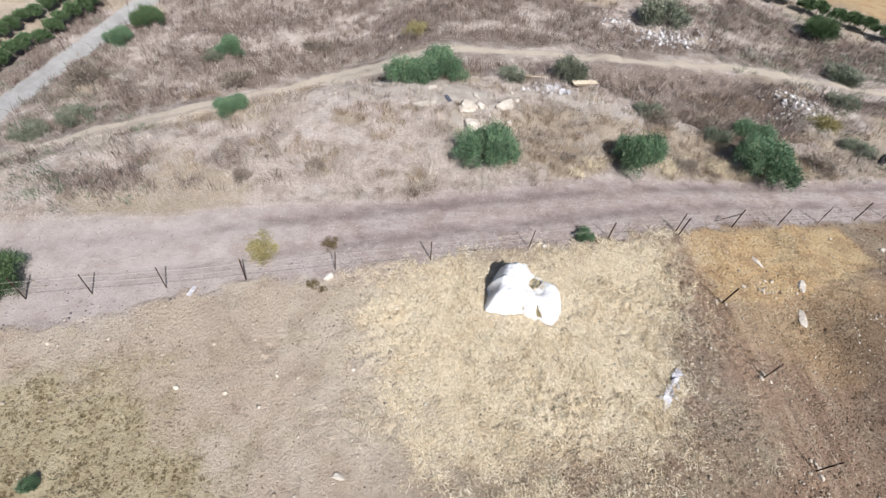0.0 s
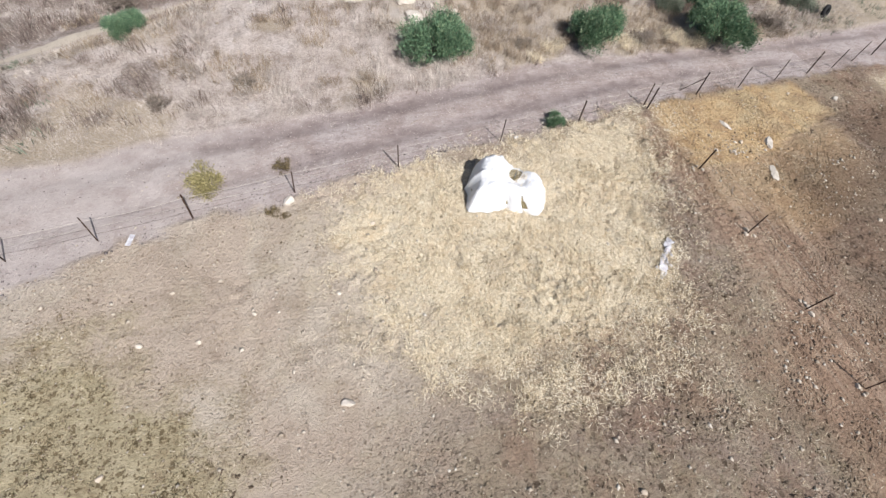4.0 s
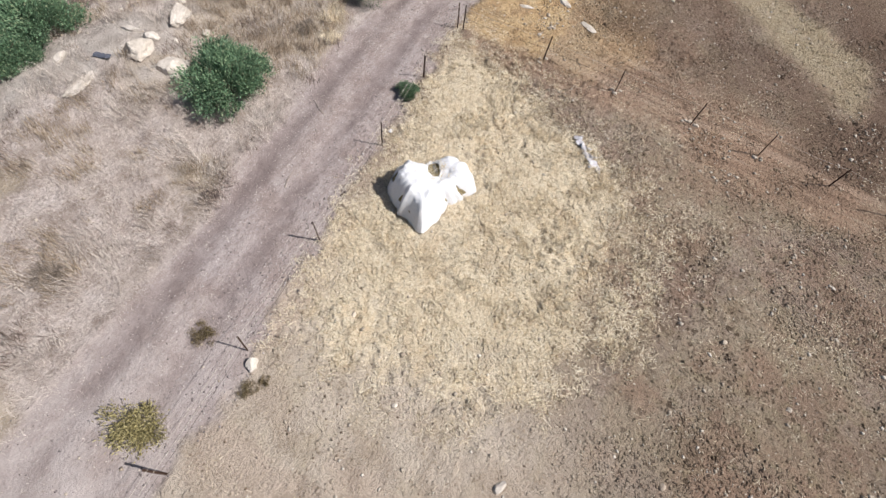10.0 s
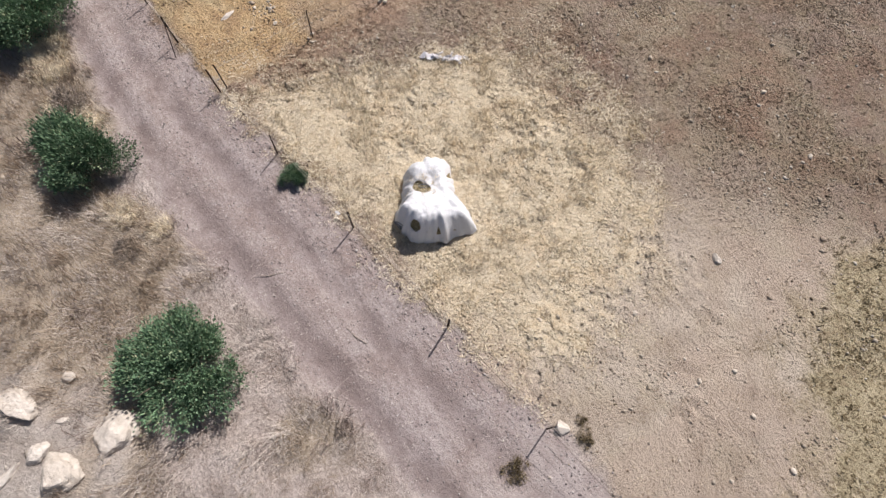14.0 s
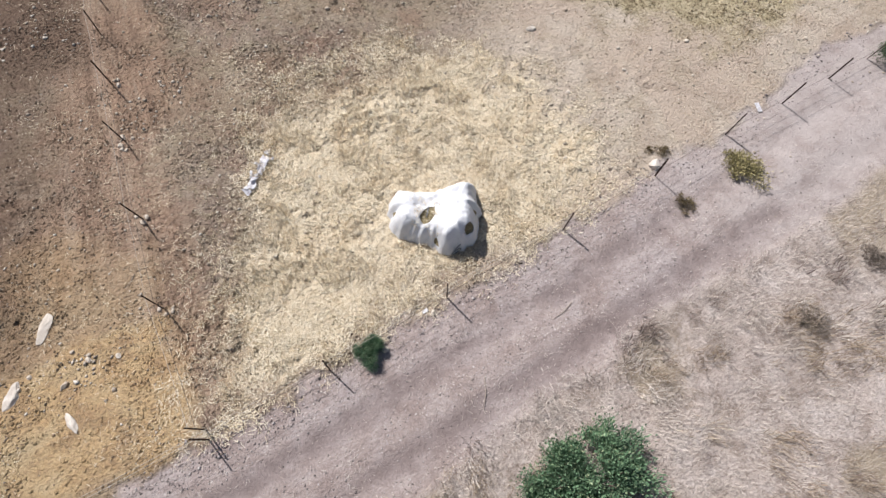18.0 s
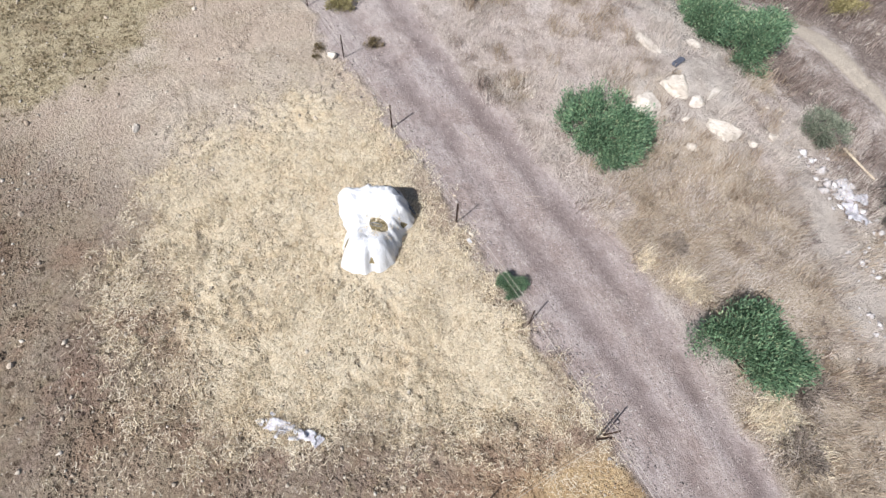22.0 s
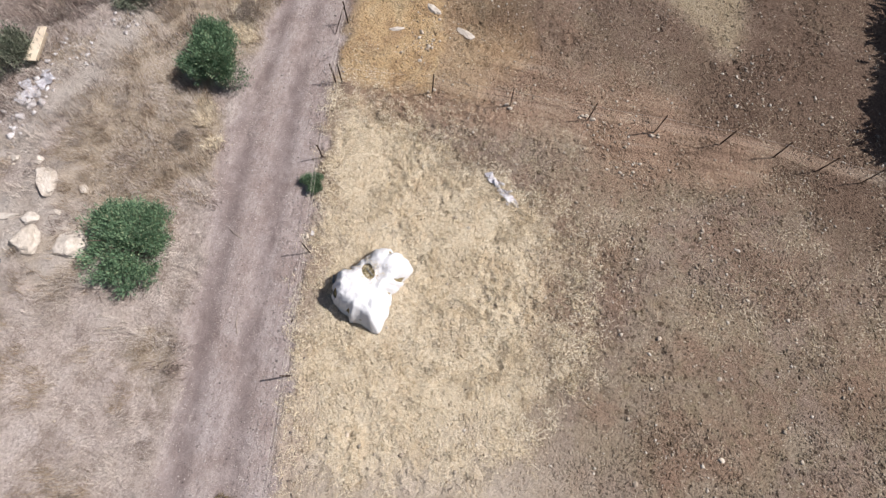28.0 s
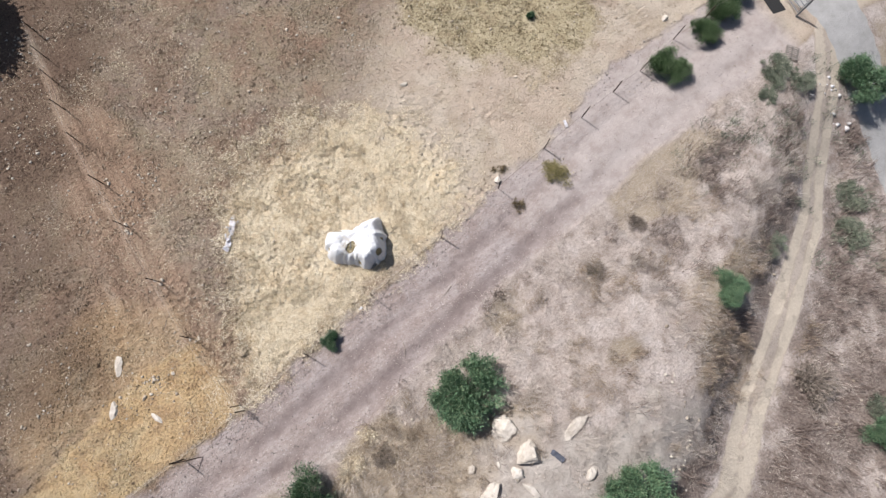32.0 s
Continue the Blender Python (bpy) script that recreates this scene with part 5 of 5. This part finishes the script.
sack = new("feed_sack")
sack.location = (5.55, 13.55, z_at(5.55, 13.55))
HOLES = [(0.42, 0.16, 0.30, 0.22, 0.7), (-0.6, 1.08, 0.18, 0.10, 0.35), (0.42, -0.92, 0.035, 0.15, 0.2)]
cover = part("cover", quad_or_tri("cover", *make_sack_shell(1.0, 1.0, HOLES), M_SACK), None, sack, "white woven plastic cover with torn openings")
solid = cover.modifiers.new("thickness", "SOLIDIFY")
solid.thickness = 0.012
hay = part("hay", quad_or_tri("hay", *make_sack_shell(0.9, 0.6, []), M_HAY), None, sack, "dull hay showing through the torn cover")
for k, (x, y, z, t) in enumerate([(-0.05, 1.42, 0.16, 0.2), (-0.12, 1.36, 0.26, 0.4), (0.40, 0.10, 0.80, 1.0)]):
    loop = [(x + 0.18 * math.cos(b) * math.cos(t), y + 0.18 * math.cos(b) * math.sin(t), z + 0.10 * math.sin(b) + 0.05) for b in np.linspace(0, 6.28, 15)]
    part("strap", np_mesh("strap", *tube(loop, 0.016, 5)), M_STEEL, sack, "grey lifting loop")
tagged(sack, "slumped white woven feed sack torn open over hay", "sack")
hx, hy, hr = scatter(61, 900, 3.6, 7.6, 12, 15.6, lambda x, y: np.exp(-((np.hypot(x - 5.95, y - 13.75) - 0.2) / 0.35) ** 2))
tuftv, tuftf = blades(hx, hy, hr, 5, 0.16, 1.0, 0.014, 0.05)
tuftv[:, 2] += np.clip(sack_height(tuftv[:, 0] - 5.55, tuftv[:, 1] - 13.55), 0, 2) * 0.93
tagged(part("pulled_hay", np_mesh("pulled_hay", tuftv, tuftf), M_STRAW), "hay pulled out through the sack's torn top", "hay", kind="stuff")

# the second feeding place beyond the cross fence
bag = new("feed_bag")
bag.location = (30.4, 16.9, z_at(30.4, 16.9))
v, f, na = make_sack_shell(0.6, 1.0, [])
part("cover", quad_or_tri("cover", v, f, na, M_BLUE), None, bag)
tagged(bag, "blue and white plastic feed bag on straw", "sack")


# ---------------------------------------------------------------- stones and litter
BOULDERS = [(4.4, 24.55, 0.62, 0.70, 0.36, 0.3), (4.15, 25.9, 0.62, 0.68, 0.46, 1.0), (5.0, 26.3, 0.28, 0.32, 0.2, 0.2), (4.85, 27.2, 0.2, 0.5, 0.2, 0.4), (6.5, 26.4, 0.80, 0.42, 0.36, 0.7), (6.6, 25.15, 0.24, 0.2, 0.16, 0.2),
            (7.2, 28.3, 0.22, 0.18, 0.16, 1.1), (7.3, 27.2, 0.22, 0.2, 0.14, 2.0), (5.5, 25.6, 0.14, 0.18, 0.08, 2.4), (2.3, 28.1, 0.36, 0.22, 0.12, 0.4)]
for k, (x, y, sx, sy, sz, turn) in enumerate(BOULDERS):
    ob = part("boulder", rock(100 + k, sx * 0.9, sy * 0.9, sz * 0.8, 4, 15, 0.1), M_ROCK)
    ob.matrix_basis = pose(x, y, z_at(x, y) + 0.2 * sz, 0, 0, math.degrees(turn))
    tagged(ob, "pale cream limestone boulder half sunk in dry grass", "boulder")
slab = part("stone_slab", rock(120, 0.85, 0.2, 0.09, 4, 14, 0.16), M_ROCK)
slab.matrix_basis = pose(1.7, 26.15, z_at(1.7, 26.15) + 0.09, 0, 0, 12)
tagged(slab, "long pale stone slab lying in dry grass", "slab")
for k, (x, y, sx, sy, sz, turn) in enumerate([(17.72, 12.65, 0.23, 0.46, 0.055, -20), (18.65, 14.4, 0.18, 0.40, 0.07, -25), (-2.3, 14.4, 0.25, 0.17, 0.16, 20), (-16.7, 11.2, 0.2, 0.18, 0.15, 0),
                                             (24.3, 16.6, 0.15, 0.12, 0.1, 30), (17.2, 15.7, 0.1, 0.34, 0.06, 25), (-1.15, 6.9, 0.2, 0.13, 0.1, -20)]):
    ob = part("stone", rock(130 + k, sx, sy, sz, 3, 10), M_ROCK)
    ob.matrix_basis = pose(x, y, z_at(x, y) + 0.25 * sz, 0, 0, turn)
    tagged(ob, "flat pale broken stone on the paddock soil", "stone")
rnd = random.Random(7)
STONES = [(-0.7, 10.5), (0.5, 13.0), (-1.0, 10.4), (-6.0, 11.4), (-7.6, 11.0), (-4.6, 11.6), (-3.6, 10.2), (-9.6, 11.6), (-5.2, 9.6), (-6.8, 9.8), (-2.7, 3.4), (2.6, 0.4),
          (9.7, 4.3), (12.6, 5.6), (14.1, 1.3), (6.2, 2.9), (10.8, 1.6), (17.2, 10.9), (20.7, 9.6), (22.5, 12.0), (-11.5, 11.4), (-14.2, 9.6), (-12.3, 8.2), (15.8, 14.3), (16.6, 14.1), (17.3, 14.6),
          (18.2, 14.0), (17.0, 13.7), (12.3, 12.8), (1.2, 3.2), (-0.3, 1.2), (-7.4, 6.4), (5.3, 0.6), (8.6, 17.0), (6.9, 16.5), (23.2, 15.2), (21.9, 17.3)]
stone_meshes = []
for k in range(6):
    me = bpy.data.meshes.new("stone")
    bm = rock(150 + k, 0.13, 0.10, 0.08, 2, 9)
    bm.to_mesh(me)
    bm.free()
    me.materials.append(M_STONE)
    stone_meshes.append(me)
for k, (x, y) in enumerate(STONES):
    ob = new("stone", stone_meshes[k % 6])
    s = rnd.uniform(0.45, 1.0)
    ob.matrix_basis = pose(x, y, z_at(x, y) + 0.015, 0, 0, rnd.uniform(0, 360)) @ Matrix.Diagonal((s, s, s, 1))
    tagged(ob, "small pale stone on dry soil", "stone", "stones on the paddock")


for k, (px, py) in enumerate(CROSS_FENCE[1:5]):
    for m in range(4):
        x, y = px + rnd.uniform(-0.22, 0.22), py + rnd.uniform(-0.2, 0.2)
        ob = new("stone", stone_meshes[(k + m) % 6])
        size = rnd.uniform(0.5, 1.0)
        ob.matrix_basis = pose(x, y, z_at(x, y) + 0.02, 0, 0, rnd.uniform(0, 360)) @ Matrix.Diagonal((size, size, size, 1))
        tagged(ob, "small pale stone at a fence post's foot", "stone", "stones at the posts")


def heap(name, seed, x, y, rx, ry, count, material, label, cat, big=0.17):
    r = np.random.RandomState(seed)
    px, py = x + r.normal(0, rx, count), y + r.normal(0, ry, count)
    return stuff(name, lumps(px, py, r, 0.03, big, 0.7), material, label, cat)


heap("rubble", 1, 21.3, 38.0, 1.4, 0.7, 400, M_RUBBLE, "heap of white building rubble by the path", "rubble", 0.26)
heap("rubble", 2, 17.4, 40.2, 0.7, 0.4, 60, M_RUBBLE, "small heap of white rubble in scrub", "rubble", 0.26)
heap("rubble", 3, 27.4, 29.6, 1.3, 1.0, 220, M_RUBBLE, "scattered white rubble in dark scrub", "rubble", 0.26)
heap("rubble", 4, 9.6, 29.2, 1.0, 0.4, 90, M_RUBBLE, "white rubble and litter under the shrubs", "rubble", 0.26)
heap("rubble", 5, 16.8, 14.3, 0.9, 0.5, 50, M_PEBBLE, "broken pale stone chips on rusty soil", "rubble", 0.1)
heap("rubble", 7, 12.6, 28.2, 0.35, 0.7, 60, M_RUBBLE, "white rubble along the bank under the shrubs", "rubble", 0.14)
heap("rubble", 8, 14.2, 26.8, 0.3, 0.6, 40, M_RUBBLE, "white stone chips along the bank", "rubble", 0.13)
heap("rubble", 6, -22.6, 20.6, 0.8, 1.2, 40, M_RUBBLE, "white rubble along the sandy path", "rubble", 0.26)


def crumpled(seed, sx, sy, h, tears):
    """A creased sheet with a torn outline."""
    r = np.random.RandomState(seed)
    n = 26
    u, w = np.meshgrid(np.linspace(-1, 1, n), np.linspace(-1, 1, n))
    ox, oy = r.uniform(0, 90, 2)
    x, y = u * sx + 0.12 * LAND.fbm(u + ox, w, 0.5), w * sy + 0.12 * LAND.fbm(u, w + oy, 0.5)
    z = 0.02 + h * np.clip(LAND.fbm(u * sx + ox, w * sy + oy, 0.35, 3) + 0.3, 0, 1)
    v = np.stack([x, y, z], -1).reshape(-1, 3)
    i = np.arange(n * n).reshape(n, n)
    f = np.stack([i[:-1, :-1], i[:-1, 1:], i[1:, 1:], i[1:, :-1]], -1).reshape(-1, 4)
    c = v[f].mean(1)
    rim = np.maximum(np.abs(c[:, 0]) / sx, np.abs(c[:, 1]) / sy)
    f = f[LAND.fbm(c[:, 0] * 1.0 + ox + 3, c[:, 1] + oy, 0.3, 3) - tears * rim ** 2 + 0.25 > 0]
    return v, f


shred = random.Random(17)
for k, (x, y, sx, sy, turn) in enumerate([(10.92, 10.0, 0.2, 0.40, -34), (10.7, 9.78, 0.16, 0.34, -75), (10.36, 9.32, 0.2, 0.34, -48), (10.18, 9.08, 0.16, 0.24, 10),
                                          (11.16, 10.25, 0.10, 0.16, 20), (10.55, 9.58, 0.08, 0.20, -20), (10.62, 9.28, 0.07, 0.12, 40), (10.05, 9.3, 0.06, 0.10, -60)]):
    ob = part("plastic_strip", np_mesh("plastic_strip", *crumpled(70 + k, sx, sy, 0.24, 0.46), soft=True), M_PLASTIC)
    ob.matrix_basis = pose(x, y, z_at(x, y), 0, 0, turn + shred.uniform(-8, 8))
    ob.modifiers.new("thickness", "SOLIDIFY").thickness = 0.005
    tagged(ob, "torn crumpled strip of white plastic on straw", "litter", "plastic shreds")
card = part("cardboard", box(0, 0, 0.03, 0.16, 0.44, 0.03, 0, 0.008), M_PLASTIC)
card.matrix_basis = pose(-7.4, 13.65, z_at(-7.4, 13.65), 2, 4, -18)
tagged(card, "flat white piece of packaging on the gravel edge", "litter")
card = part("cardboard", box(0, 0, 0.03, 0.2, 0.12, 0.03, 0, 0.006), M_PLASTIC)
card.matrix_basis = pose(7.1, 16.35, z_at(7.1, 16.35), 2, 4, 10)
tagged(card, "small white piece of packaging by the fence", "litter")

for k, (x, y, sx, sy, turn) in enumerate([(10.15, 29.25, 0.3, 0.4, 15), (10.75, 28.95, 0.26, 0.36, 60), (10.4, 29.65, 0.22, 0.3, -30), (11.2, 29.2, 0.2, 0.26, 80), (9.7, 29.5, 0.18, 0.24, 0)]):
    ob = part("plastic_sheet", np_mesh("plastic_sheet", *crumpled(190 + k, sx, sy, 0.3, 0.25), soft=True), M_PLASTIC)
    ob.matrix_basis = pose(x, y, z_at(x, y), 0, 0, turn)
    ob.modifiers.new("thickness", "SOLIDIFY").thickness = 0.005
    tagged(ob, "crumpled white plastic sheet dumped on the bank", "litter", "dumped plastic")

board = new("wooden_board")
board.matrix_basis = pose(12.3, 30.1, z_at(12.3, 30.1) + 0.2, 4, 5, 16)
plank = box(0, 0, 0, 1.9, 0.46, 0.07, 0, 0.015)
for v in plank.verts:
    v.co.y *= 1 - 0.35 * max(0.0, v.co.x / 1.15)
    v.co.z += 0.05 * (v.co.x / 1.15) ** 2
part("plank", plank, M_PALEWOOD, board)
part("batten", box(-0.15, -0.25, 0.02, 1.5, 0.05, 0.12, 0, 0.01), M_WOOD, board, "weathered orange-brown edge batten")
tagged(board, "pale discarded wooden board leaning in dry scrub", "board")
scrap = part("cloth_scrap", np_mesh("cloth_scrap", *crumpled(90, 0.13, 0.32, 0.2, 0.2), soft=True), M_CLOTH)
scrap.matrix_basis = pose(3.15, 26.65, z_at(3.15, 26.65), 0, 0, 20)
scrap.modifiers.new("thickness", "SOLIDIFY").thickness = 0.008
tagged(scrap, "dark blue-grey scrap of cloth beside boulders", "cloth")
lath = part("lath", box(0, 0, 0.08, 1.5, 0.1, 0.04, 0, 0.008), M_PALEWOOD)
lath.matrix_basis = pose(9.2, 30.9, z_at(9.2, 30.9), 0, 3, 6)
tagged(lath, "narrow pale wooden lath under the shrubs", "board")

pallet = new("pallet")
pallet.matrix_basis = pose(-21.6, 17.0, z_at(-21.6, 17.0) + 0.02, 0, 0, 35) @ Matrix.Diagonal((0.75, 0.75, 0.8, 1))
for k in range(7):
    part("slat", box(-0.54 + 0.18 * k, 0, 0.12, 0.1, 1.0, 0.022, 0, 0.004), M_GREYWOOD, pallet)
for k in range(3):
    part("stringer", box(0, -0.45 + 0.45 * k, 0.055, 1.2, 0.08, 0.1, 0, 0.006), M_GREYWOOD, pallet)
tagged(pallet, "weathered wooden pallet lying in grass by the gate", "pallet")

gate = new("farm_gate")
gate.matrix_basis = pose(-24.2, 13.0, z_at(-24.2, 13.0), 0, 0, 78)
for k in (0, 1):
    part("gate_post", np_mesh("gate_post", *tube([(2.3 * k, 0, -0.2), (2.3 * k, 0, 1.5)], 0.06, 8)), M_STEEL, gate)
for k in range(5):
    part("bar", np_mesh("bar", *tube([(0.08, 0, 0.2 + 0.25 * k), (2.2, 0, 0.2 + 0.25 * k)], 0.022, 6)), M_STEEL, gate)
for k in range(3):
    part("stile", np_mesh("stile", *tube([(0.1 + 1.04 * k, 0, 0.18), (0.1 + 1.04 * k, 0, 1.22)], 0.024, 6)), M_STEEL, gate)
tagged(gate, "grey tubular steel farm gate across the track", "gate")
mat = part("rubber_mat", box(0, 0, 0.03, 0.9, 1.2, 0.03, 0, 0.008), M_BLACK)
mat.matrix_basis = pose(-23.2, 13.9, z_at(-23.2, 13.9) + 0.01, 0, 0, -12)
tagged(mat, "dark rubber mat on the ground at the gate", "mat")
drum = new("tyre")
drum.matrix_basis = pose(29.0, 23.4, z_at(29.0, 23.4) + 0.3, 72, 0, 20)
ring = [(0.28 * math.cos(a), 0.28 * math.sin(a), 0) for a in np.linspace(0, 2 * math.pi, 25)]
part("tread", np_mesh("tread", *tube(ring, 0.11, 10), soft=True), M_BLACK, drum)
tagged(drum, "worn black tyre lying in the verge", "tyre")
for k, (x, y, long, turn) in enumerate([(-5.6, 13.5, 0.3, 30), (6.4, 19.2, 0.9, 65), (3.2, 17.9, 0.8, 20), (-11.2, 4.2, 0.5, 80), (15.2, 12.1, 0.5, 50), (0.5, 22.0, 1.2, 30)]):
    pts = [(-long / 2, 0, 0.02), (0, 0.04, 0.035), (long / 2, -0.02, 0.02)]
    ob = part("stick", np_mesh("stick", *tube(pts, [0.014, 0.012, 0.006], 5)), M_TWIG)
    ob.matrix_basis = pose(x, y, z_at(x, y), 0, 0, turn)
    tagged(ob, "dry broken stick on the ground", "stick")
